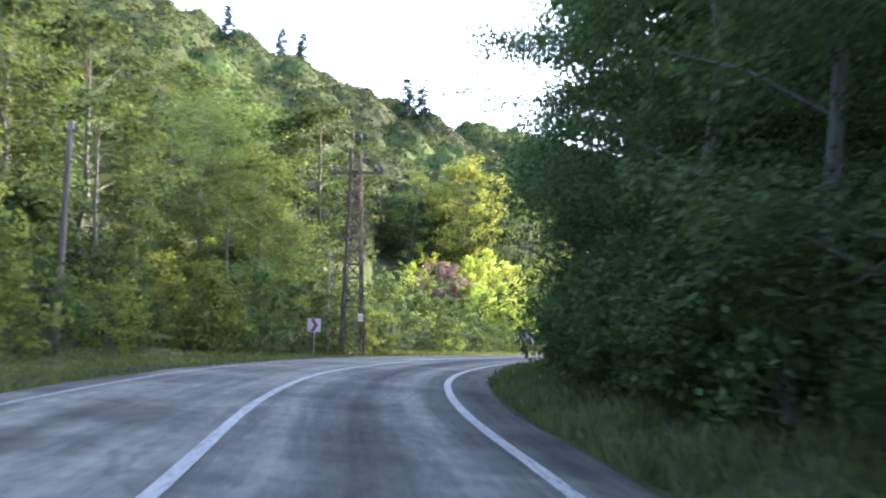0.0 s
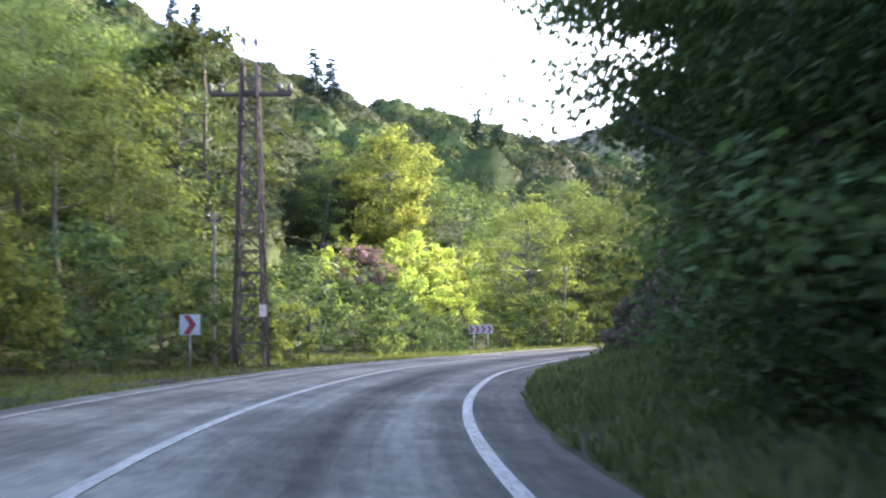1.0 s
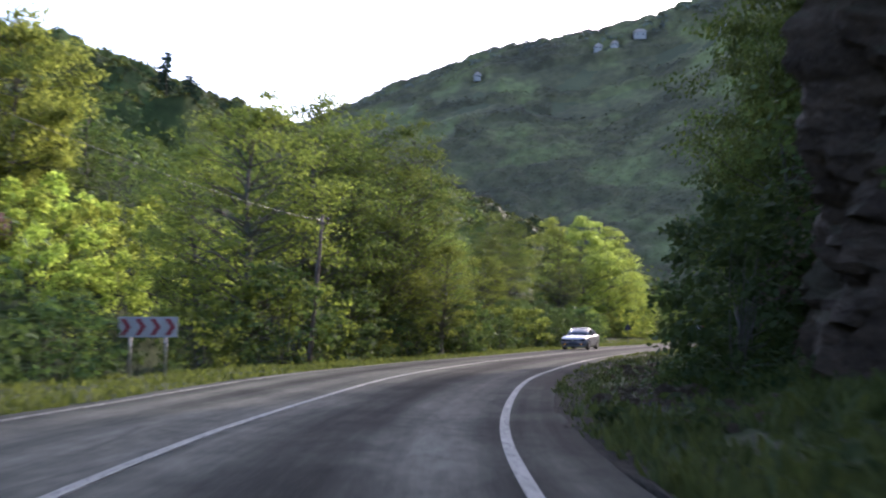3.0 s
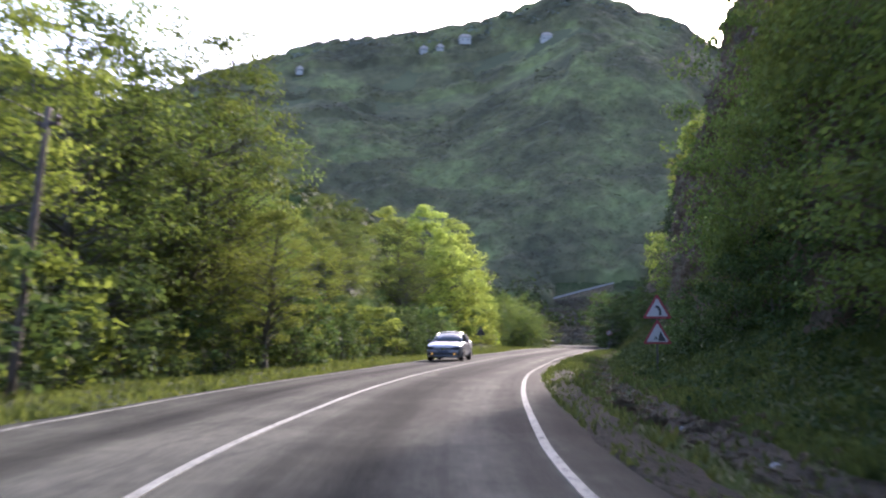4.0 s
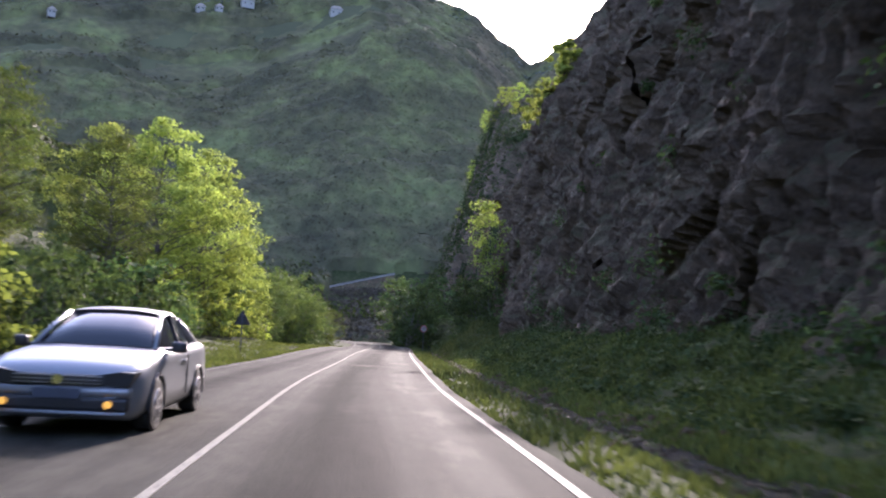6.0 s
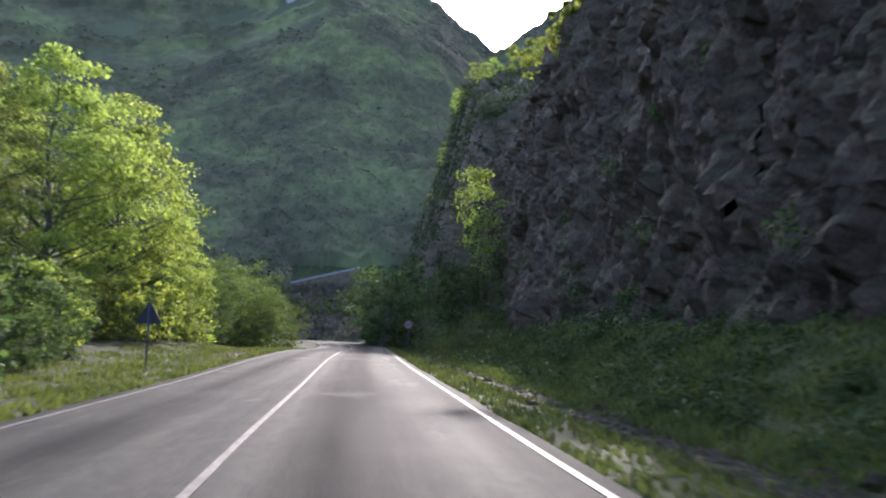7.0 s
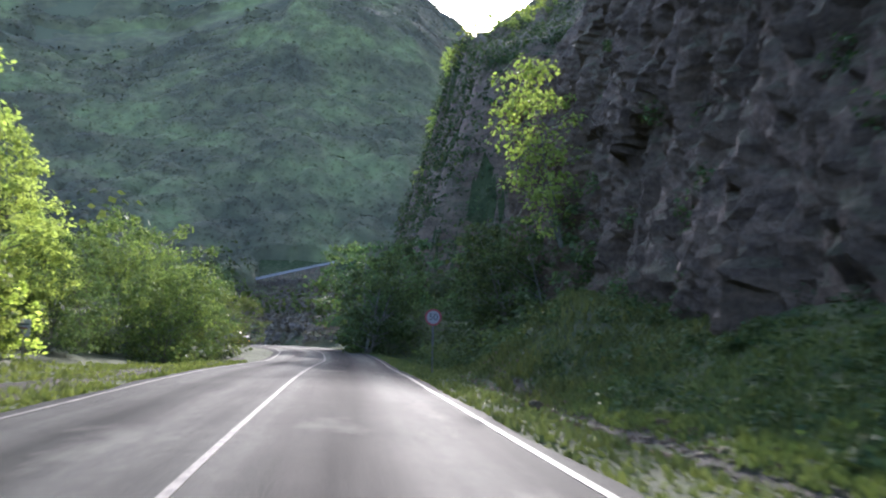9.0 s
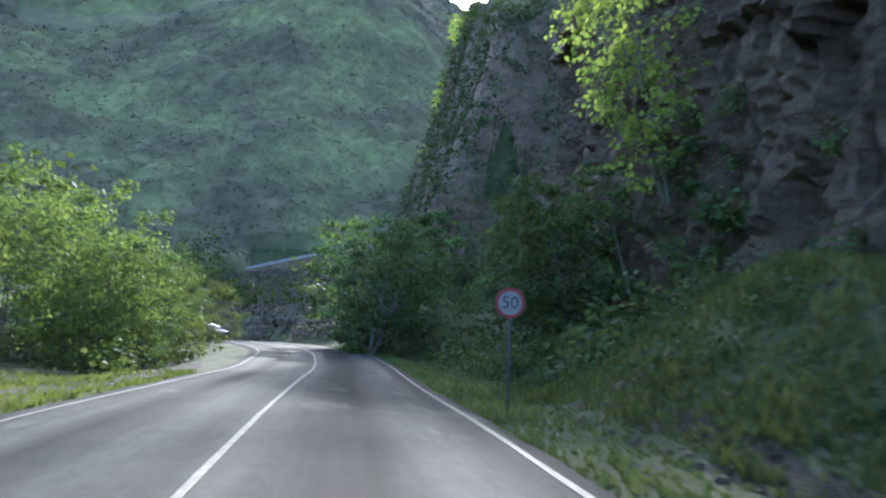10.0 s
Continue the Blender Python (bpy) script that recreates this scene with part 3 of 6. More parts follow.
prof = [(WIDE_L - 0.5, -0.25), (WIDE_L, 0.0), (-3.3, 0.02), (-1.65, 0.035), (0, 0.05), (1.65, 0.035), (3.3, 0.02), (WIDE_R, 0.0), (WIDE_R + 0.5, -0.25)]


def crown_of_road(d):
    return np.interp(d, [p[0] for p in prof], [p[1] for p in prof])


rv, ruv = [], []
for d, h in prof:
    edge = 0.10 * wobble(rs, rs * 0, 7.0, d) if abs(d) > 4 else 0 * rs
    if abs(d) > 4:
        edge = edge + (right_edge(rs) - WIDE_R if d > 0 else left_edge(rs) - WIDE_L)
    rv.append(at_road(rs, d + edge, h))
    ruv.append(np.stack([rs, d + edge], 1))
rv, ruv = np.concatenate(rv), np.concatenate(ruv)
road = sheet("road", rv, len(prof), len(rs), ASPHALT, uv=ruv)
tagged(road, "worn grey asphalt two-lane road with dark wheel tracks", "road", kind="structure")


def road_strip(name, d, wide, label, s0=-60, s1=250, paint=None):
    ss = np.arange(s0, s1, 1.0)
    w = wide / 2 * np.interp(ss, [25, 50, 85], [1.0, 0.88, 0.6])
    off = d
    cols = [at_road(ss, off + e + 0.006 * wobble(ss, ss * 0, 3.0, d + k), crown_of_road(d) + h) for k, (e, h) in enumerate([(-w, -0.01), (-w, 0.009), (w, 0.009), (w, -0.01)])]
    return tagged(sheet(name, np.concatenate(cols), 4, len(ss), paint or PAINT, smooth=False), label, "road marking", kind="structure")


road_strip("center_line", 0.0, 0.15, "worn white painted middle line on the asphalt")
road_strip("edge_line", 3.45, 0.17, "worn white painted edge line on the asphalt", s1=92)
road_strip("edge_line", 3.45, 0.17, "faded white painted edge line on the asphalt", s0=91, paint=PAINT_FADED)
road_strip("edge_line", -3.13, 0.14, "faded white painted edge line on the asphalt", paint=PAINT_FADED)

# ---- cliff ----
def cliff(name, s0, s1, top_of, label, seed=0.0, lean=0.2, offset=0.0, cell=0.4):
    ss = np.arange(s0, s1 + 0.01, cell)
    hs = np.arange(-1.0, 36.0, cell * 1.0)
    SS, HH = np.meshgrid(ss, hs, indexing="ij")
    high = top_of(SS)
    H = -1 + (HH + 1) / 37 * (high + 1)
    foot = cliff_foot(SS) + offset
    out = np.zeros_like(SS)
    rnd = np.random.default_rng(int(seed * 10) + 3)
    lo, hi = 36.0, 250.0
    # blocks of different size that step in and out
    for size, deep in ((8.0, 1.5), (3.2, 0.65), (1.2, 0.4)):
        k = int(90 * (hi - lo) / size / 12)
        pa, pb = rnd.uniform(lo, hi, k), rnd.uniform(-2, 38, k)
        val = rnd.uniform(-1, 1, k)
        best, pick = np.full(SS.shape, 1e9), np.zeros(SS.shape, int)
        for i in np.nonzero((pa > s0 - 22) & (pa < s1 + 22))[0]:
            q = (SS + 0.35 * H - pa[i]) ** 2 + ((H - pb[i]) * 0.7) ** 2
            m = q < best
            best[m], pick[m] = q[m], i
        out += val[pick] * deep * 0.5
    frac = [noise.fractal((a * 0.55, b * 0.22, seed), 0.8, 2.1, 5) + 0.5 * abs(noise.noise((a * 0.25 + b * 0.1, b * 0.12, seed + 4))) for a, b in zip(SS.ravel(), H.ravel())]
    fine = [noise.fractal((a * 1.9, b * 0.9, seed + 9), 0.7, 2.2, 4) for a, b in zip(SS.ravel(), H.ravel())]
    out = out * 0.7 + 0.9 * np.array(frac).reshape(SS.shape) + 0.40 * np.array(fine).reshape(SS.shape) + 0.8 * wobble(SS, H, 26, seed + 1)
    fade = step(-1, 2.0, H)
    upright = step(138, 172, SS)
    D = foot + (lean - 0.08 * upright) * np.clip(H, 0, None) + 0.3 * np.clip(H - 20, 0, None) + (out + 0.3) * fade + (4.8 - 2.4 * upright) * step(0.86, 1.0, (H + 1) / (high + 1))
    base = at_road(SS.ravel(), D.ravel())
    P = base.reshape(*SS.shape, 3)
    P[..., 2] += H + 1.2 * np.clip(out, -1, 1) * step(0.8, 1.0, (H + 1) / (high + 1))
    ob = sheet(name, P.reshape(-1, 3), len(ss), len(hs), ROCK, smooth=False)
    return tagged(ob, label, "cliff", kind="structure")


def cliff_top(s):
    return np.interp(s, CLIFF_S, CLIFF_H) + 1.0


cliff("cliff", 36, 48, cliff_top, "dark rock face half hidden by ivy beside the bend", 0.4)
cliff("cliff", 48, 76, cliff_top, "near-black steep rock face on the inside of the bend", 0.4, cell=0.22)
cliff("cliff", 76, 140, cliff_top, "tall dark fractured rock face with mossy ledges beside the road", 0.4, cell=0.21)
cliff("cliff", 140, 218, cliff_top, "tall dark layered rock face with bushes beside the road", 0.4, cell=0.3)

# ---- stream ----
def water_material():
    m, nt, b = material("stream_water")
    v = coords(nt)
    f, g = noise_of(nt, v, 0.7, 6), noise_of(nt, v, 3.0, 4)
    c = mixed(nt, ramp(nt, f, [(0.5, (0, 0, 0)), (0.6, (1, 1, 1))]), (0.05, 0.06, 0.05), (0.6, 0.62, 0.62))
    nt.links.new(c, b.inputs["Base Color"])
    b.inputs["Roughness"].default_value = 0.2
    bumped(nt, b, g, 0.6, 0.08)
    return m


ws = np.arange(66, 144, 2.0)
cols = [at_road(ws, d + 0.8 * wobble(ws, ws * 0, 23, 0.3 * d), -2.55) for d in np.linspace(-22.5, -10.5, 7)]
tagged(sheet("stream_water", np.concatenate(cols), 7, len(ws), water_material()), "shallow stream with white riffles below the road", "water", kind="structure")

# ---- trees ----
def tree(name, label, seed, h, r, base, clusters, leaves, size, leaf, flat=0.55, trunk_r=None, category="tree", stems=1, round_top=0.6, limbs=0.6, cluster_r=0.13, up=0.7, peak=1.0):
    rng = np.random.default_rng(seed)
    ob = thing(name, label, category)
    wood = Shape()
    trunk_r = trunk_r or 0.018 * h
    lines = []
    for k in range(stems):
        t = np.linspace(0, 1, 8)
        lean = rng.normal(0, 0.05 if stems == 1 else 0.16, 2)
        wig = np.cumsum(rng.normal(0, 0.012, (8, 2)), 0)
        pts = np.stack([(lean[0] * t + wig[:, 0]) * h, (lean[1] * t + wig[:, 1]) * h, -0.5 + t * (0.93 * h + 0.5)], 1)
        wood.tube(pts, trunk_r * (1.15 - t) * (1.3 - 0.3 * np.minimum(t * 8, 1)) / stems**0.4, 6)
        lines.append(pts)
    cs, rad = [], []
    for i in range(clusters):
        f = base + (1 - base) * ((i + rng.random()) / clusters)
        g = (f - base) / (1 - base)
        wide = r * max(0.12, math.sin(math.pi * min(1, 0.12 + 0.88 * g) ** peak) ** round_top)
        ang = i * 2.399 + rng.normal(0, 0.5)
        q = rng.uniform(0.3, 1.0) ** 0.6 * rng.uniform(0.75, 1.12)
        line = lines[i % stems]
        z0 = f * h
        on = np.array([np.interp(z0 - 0.25 * wide, line[:, 2], line[:, k]) for k in (0, 1, 2)])
        c = np.array([on[0] + math.cos(ang) * wide * q, on[1] + math.sin(ang) * wide * q, z0 + 0.04 * h * rng.normal()])
        cs.append(c)
        rad.append(cluster_r * h * rng.uniform(0.7, 1.25) * (0.75 + 0.25 * wide / r))
        if rng.random() < limbs:
            start = np.array([np.interp(max(0.4, z0 - 0.55 * wide * q), line[:, 2], line[:, k]) for k in (0, 1, 2)])
            mid = 0.5 * (start + c) + rng.normal(0, 0.03 * h, 3) * (1, 1, 0.5)
            r0 = trunk_r * 0.38 * (1.1 - 0.7 * f)
            wood.tube([start, mid, c], [r0, r0 * 0.65, r0 * 0.2], 4, cap=False)
    q = leaf_quads(rng, np.array(cs), np.array(rad), leaves, size, flat, up)
    q = q[q[:, :, 2].min(1) > 0.1]
    part("trunk", wood, BARK, ob)
    part("crown", quad_mesh("crown", q), leaf, ob)
    return ob


def conifer(name, label, seed, h, r, leaf, tiers=18, per=9):
    rng = np.random.default_rng(seed)
    ob = thing(name, label, "conifer")
    wood = Shape()
    wood.tube([(0, 0, -0.5), (0.02 * h, 0, h * 0.5), (0, 0, h)], [0.016 * h, 0.011 * h, 0.01], 6)
    cs, rad = [], []
    for k in range(tiers):
        g = k / tiers
        z = h * (0.14 + 0.84 * g)
        w = r * (1 - g) ** 0.85 * rng.uniform(0.75, 1.15) + 0.02 * h
        for j in range(max(3, int(per * (1 - 0.6 * g)))):
            a = rng.uniform(0, 6.28)
            for e in (0.35, 0.7, 1.0):
                cs.append((math.cos(a) * w * e, math.sin(a) * w * e, z - 0.28 * w * e))
                rad.append(0.16 * w + 0.02 * h)
    q = leaf_quads(rng, np.array(cs), np.array(rad), 12, 0.03 * h, 0.45, 0.5)
    part("trunk", wood, BARK, ob)
    part("crown", quad_mesh("crown", q), leaf, ob)
    return ob


def plant(ob, x, y, turn=0.0, size=1.0, sink=0.1, tall=1.0):
    z = float(ground_z(np.array([x]), np.array([y]))[0]) - sink
    ob.matrix_basis = pose(x, y, z, 0, 0, turn) @ Matrix.Diagonal((size, size, size * tall, 1))
    return ob


def again(ob, x, y, turn, size=1.0, sink=0.1, tall=1.0, label="", group=""):
    c = copy_thing(ob, Matrix())
    plant(c, x, y, turn, size, sink, tall)
    return tagged(c, label, group=group)


rng = np.random.default_rng(11)
# riverside trees: slender, airy, feathery sprays in flat layers
ALDER = [tree("alder_tree", "slender spring-green tree with airy layered foliage on the stream bank", 21 + k, 13.0 + k, 4.8, 0.24, 104, 140, 0.18, (LEAF_SPRING, LEAF_MID, LEAF_MID)[k], 0.36, 0.23, stems=1 + k % 2, limbs=1.0, cluster_r=0.10, up=1.0) for k in range(3)]
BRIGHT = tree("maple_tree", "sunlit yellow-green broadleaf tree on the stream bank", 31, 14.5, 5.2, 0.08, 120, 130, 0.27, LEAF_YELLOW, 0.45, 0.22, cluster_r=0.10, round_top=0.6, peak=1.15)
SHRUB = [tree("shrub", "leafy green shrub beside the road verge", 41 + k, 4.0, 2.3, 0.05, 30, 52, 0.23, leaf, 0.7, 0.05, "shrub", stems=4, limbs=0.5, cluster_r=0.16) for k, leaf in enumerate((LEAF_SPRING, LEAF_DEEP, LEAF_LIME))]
BUSH = [tree("shrub", "tall dense green bush on the verge by the bend", 46 + k, 7.6, 4.3, 0.03, 78, 80, 0.215, leaf, 0.65, 0.07, "shrub", stems=4, limbs=0.5, cluster_r=0.115, round_top=0.5) for k, leaf in enumerate((LEAF_SPRING, LEAF_MID, LEAF_DEEP))]
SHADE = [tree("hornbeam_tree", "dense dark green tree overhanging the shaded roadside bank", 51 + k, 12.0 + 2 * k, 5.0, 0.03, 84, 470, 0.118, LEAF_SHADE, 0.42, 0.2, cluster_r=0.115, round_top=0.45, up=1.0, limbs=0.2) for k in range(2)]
OAK = [tree("broadleaf_tree", "green broadleaf tree with a rounded crown on the hillside", 61 + k, 14.0, 4.3, 0.05, 44, 95, 0.33, leaf, 0.4, 0.2, cluster_r=0.12, up=1.2, round_top=0.5) for k, leaf in enumerate((LEAF_WOODS, LEAF_MID, LEAF_DEEP))]
GREENER = tree("hazel_tree", "leafy green tree growing at the foot of the rock face", 58, 12.0, 4.6, 0.04, 84, 210, 0.18, LEAF_MID, 0.42, 0.14, cluster_r=0.12, stems=2, round_top=0.5)
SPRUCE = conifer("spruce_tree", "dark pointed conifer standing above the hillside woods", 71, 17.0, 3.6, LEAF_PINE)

# left roadside and stream bank
for k, (x, y, h, kind) in enumerate([(17.2, 83.8, 0.95, 0), (29.5, 98.4, 1.05, 1), (22.5, 91, 1.0, 2), (35, 104, 0.72, 0), (41, 110.5, 0.68, 2), (48, 116, 0.7, 0), (54, 122, 0.68, 1), (25, 101, 0.8, 2), (60, 131, 0.8, 1), (37, 115, 0.75, 0), (18, 97, 0.85, 2), (47, 126, 0.8, 0), (31, 92.8, 0.5, 0), (44, 113.5, 0.8, 1), (38.5, 108, 0.85, 1), (51.5, 120, 0.75, 2), (57, 127, 0.7, 1), (42, 120, 0.8, 1), (52, 130, 0.75, 1), (27.0, 95.5, 0.95, 2), (33.5, 100.5, 0.9, 2), (31.0, 106.0, 1.0, 1), (70, 134, 0.78, 2), (66.5, 129.5, 0.55, 1), (64, 139, 0.7, 2)]):
    again(ALDER[kind], x, y, 50.0 * k, h, group="stream bank trees")
again(BRIGHT, 77.4, 138.2, 40, 0.97, group="stream bank trees")
for k, (x, y, h) in enumerate([(84, 141.5, 0.95), (90, 147, 0.85), (97.5, 150, 0.64), (104, 157, 0.44), (80, 149, 0.85)]):
    again(BRIGHT, x, y, 70.0 * k, h, group="stream bank trees")
for k in range(58):
    s = 66 + 2.0 * k + rng.normal(0, 0.6)
    d = (-7.2 if 80 < s < 135 else -8.4) - abs(rng.normal(0, 1.4)) - (1.5 if s > 150 else 0)
    p = at_road(s, d)
    # Mostly the deep-green kind by the stream: stands in for shade under the trees.
    kind = int(rng.choice(3, p=(0.1, 0.9, 0.0) if s < 150 else (0.5, 0.35, 0.15)))
    again(SHRUB[kind], p[0], p[1], rng.uniform(0, 360), rng.uniform(0.6, 1.05), group="stream bank shrubs")
# end of the bushes by the far bend
for k, (x, y, h) in enumerate([(132.3, 168.6, 1.1), (128.5, 168.5, 1.4), (110, 158.5, 2.0), (115.5, 161.5, 2.1), (119, 164.5, 1.6), (105.5, 154.5, 1.5), (123, 168, 1.4), (99.5, 149.5, 1.2), (128, 173, 1.4), (133, 179, 1.4), (49, 111, 1.2), (52, 115, 1.2), (58, 122.5, 1.2), (61, 126, 1.2), (121.5, 162.0, 1.35), (124.5, 165.5, 1.25), (117.5, 159.5, 1.5), (112.5, 156.5, 1.4)]):
    # Darker bush kinds: undergrowth shade put into the choice of leaf.
    again(BUSH[2 if x < 75 else (1, 2, 1)[k % 3]], x, y, 77.0 * k, h / 1.9, group="stream bank shrubs")

# left hillside along the first stretch
for k in range(74):
    s = -8 + 76 * rng.random()
    d = -11.5 - 30 * rng.random() ** 1.3
    p = at_road(s, d)
    if p[0] > -3.5 - 0.02 * p[1]:
        continue
    again(OAK[int(rng.choice(3, p=(0.58, 0.2, 0.22)))], p[0], p[1], rng.uniform(0, 360), rng.uniform(0.65, 1.15), group="hillside trees")
for k, (x, y, h) in enumerate([(-2.5, 118.5, 0.8), (2.0, 121.0, 0.85), (6.0, 123.5, 0.85), (12.5, 124.5, 0.8), (16.5, 130.0, 0.85), (-6.0, 116.0, 0.8)]):
    again(OAK[(0, 1)[k % 2]], x, y, 80.0 * k, h, group="hillside trees")
for k in range(34):
    s = -5 + 72 * k / 34 + rng.normal(0, 0.8)
    p = at_road(s, -8.6 + 1.4 * float(step(36, 52, s)) - abs(rng.normal(0, 1.2)))
    again(SHRUB[int(rng.choice(3, p=(0.55, 0.35, 0.1) if s < 42 else (0.18, 0.82, 0.0)))], p[0], p[1], rng.uniform(0, 360), rng.uniform(0.6, 1.15), group="hillside shrubs")
for k in range(44):
    p = at_road(-4 + 68 * k / 44 + rng.normal(0, 1.0), -12.2 - 6 * rng.random())
    again(SHRUB[int(rng.choice(3, p=(0.4, 0.55, 0.05)))], p[0], p[1], rng.uniform(0, 360), rng.uniform(0.8, 1.3), group="hillside shrubs")
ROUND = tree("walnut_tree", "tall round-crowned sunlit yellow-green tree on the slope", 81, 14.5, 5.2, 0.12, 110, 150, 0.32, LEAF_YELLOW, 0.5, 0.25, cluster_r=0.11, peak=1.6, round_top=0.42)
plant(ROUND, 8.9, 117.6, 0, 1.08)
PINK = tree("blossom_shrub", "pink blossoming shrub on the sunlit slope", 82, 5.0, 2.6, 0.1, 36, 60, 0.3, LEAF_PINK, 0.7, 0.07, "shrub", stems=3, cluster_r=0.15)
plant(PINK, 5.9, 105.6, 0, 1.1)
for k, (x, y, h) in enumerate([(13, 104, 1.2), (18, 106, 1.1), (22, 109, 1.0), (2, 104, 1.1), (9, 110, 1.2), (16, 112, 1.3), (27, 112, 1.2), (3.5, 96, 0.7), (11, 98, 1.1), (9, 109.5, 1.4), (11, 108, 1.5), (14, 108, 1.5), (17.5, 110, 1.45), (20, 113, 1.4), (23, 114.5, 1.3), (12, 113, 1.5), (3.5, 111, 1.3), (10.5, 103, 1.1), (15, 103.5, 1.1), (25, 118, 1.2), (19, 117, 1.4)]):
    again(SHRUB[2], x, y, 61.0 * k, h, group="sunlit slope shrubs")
for k, (x, y, h) in enumerate([(3, 199, 0.95), (6.2, 189.5, 1.0), (34, 183, 0.85), (-21.8, 210.6, 1.0), (-26, 205, 0.8), (37, 181, 0.75), (-36, 190, 0.9)]):
    again(SPRUCE, x, y, 40.0 * k, h, group="hilltop conifers")

# Dark trees stand in for a shaded gap between the roadside trees.
for k, (x, y, h) in enumerate([(-9.2, 50.5, 0.8), (-11.4, 54.0, 0.9), (-8.4, 55.5, 0.65)]):
    again(SHADE[k % 2], x, y, 70.0 * k, h, label="dense dark green tree filling a shaded gap in the roadside trees", group="hillside trees")

# right bank: the dark wall of trees before the rock
for k, (s, d, h, kind) in enumerate([(4, 8.8, 0.9, 0), (10, 9.2, 1.0, 1), (16, 9.4, 1.0, 0), (22, 9.0, 1.05, 1), (27, 9.0, 1.05, 0), (31.5, 9.3, 1.0, 1), (7, 13, 1.1, 1), (14, 14, 1.1, 0), (21, 14, 1.1, 1), (28, 14, 1.0, 0), (36, 15, 0.8, 1), (-2, 9, 1, 1), (33, 13, 1.25, 0), (38.5, 12.5, 1.15, 1), (27, 17, 1.4, 1)]):
    p = at_road(s, d)
    again(SHADE[kind], p[0], p[1], 67.0 * k, h, sink=0.3, group="roadside bank trees")
p = at_road(34.5, 9.8)
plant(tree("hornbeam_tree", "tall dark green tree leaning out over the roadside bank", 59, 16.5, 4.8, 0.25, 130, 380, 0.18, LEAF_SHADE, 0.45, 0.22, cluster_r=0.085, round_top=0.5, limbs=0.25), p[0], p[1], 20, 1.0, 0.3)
for k, (x, y, h) in enumerate([(41.8, 76.5, 0.85), (45.0, 75.5, 1.0), (47.0, 79.2, 0.85), (39.5, 73.2, 0.7), (44.2, 79.2, 0.45), (37.6, 71.3, 0.75), *[(*at_road(q, e)[:2], h) for q, e, h in ((76, 10.8, 0.7), (80, 11.0, 0.75), (84, 11.4, 0.75), (81, 14.0, 1.15), (87, 14.5, 1.1))]]):
    again(GREENER, x, y, 57.0 * k, h, sink=0.3, group="trees below the rock face")
for k, (x, y, h) in enumerate([(39.8, 78.6, 0.6), (41.5, 80.2, 0.5), (38.6, 76.2, 0.65), (37.4, 74.4, 0.6), (36.0, 72.4, 0.6), (43.2, 81.6, 0.45)]):
    again(SHRUB[1], x, y, 83.0 * k, h, group="roadside bank shrubs")
for k, (q, e, h) in enumerate([(65.5, 7.4, 0.75), (68, 7.9, 0.95), (71, 8.6, 0.9)]):
    p = at_road(q, e)
    again(SHRUB[1], p[0], p[1], 50.0 * k, h, label="dark shrub at the corner of the rock", group="roadside bank shrubs")
for k in range(26):
    s = -4 + 34 * k / 26 + rng.normal(0, 0.5)
    p = at_road(s, 6.6 + abs(rng.normal(0, 0.8)))
    again(SHRUB[1], p[0], p[1], rng.uniform(0, 360), rng.uniform(0.4, 0.8), group="roadside bank shrubs")

for ob in (*ALDER, BRIGHT, *SHRUB, *BUSH, *SHADE, *OAK, SPRUCE, GREENER):
    for o in (*ob.children_recursive, ob):
        bpy.data.objects.remove(o)


# ---- woods, as stuff ----
def on_slope(az, el, eye=(23.3, 74.0, 1.2), near=200):
    """The place on the far valley side in this direction."""
    a, e = radians(az), math.tan(radians(el))
    r = np.arange(near, 720, 1.0)
    x, y = eye[0] + r * math.sin(a), eye[1] + r * math.cos(a)
    z = ground_z(x, y)
    ok = np.nonzero((z - eye[2]) / r > e)[0]
    k = ok[0] if len(ok) else int(np.argmax((z - eye[2]) / r))
    return x[k], y[k], z[k]


HOUSE_WAYS = [(42.7, 19.0), (48.2, 19.0), (39.9, 18.4), (41.0, 18.5), (31.6, 16.8)]
HOUSE_SPOTS = [on_slope(*w) for w in HOUSE_WAYS]


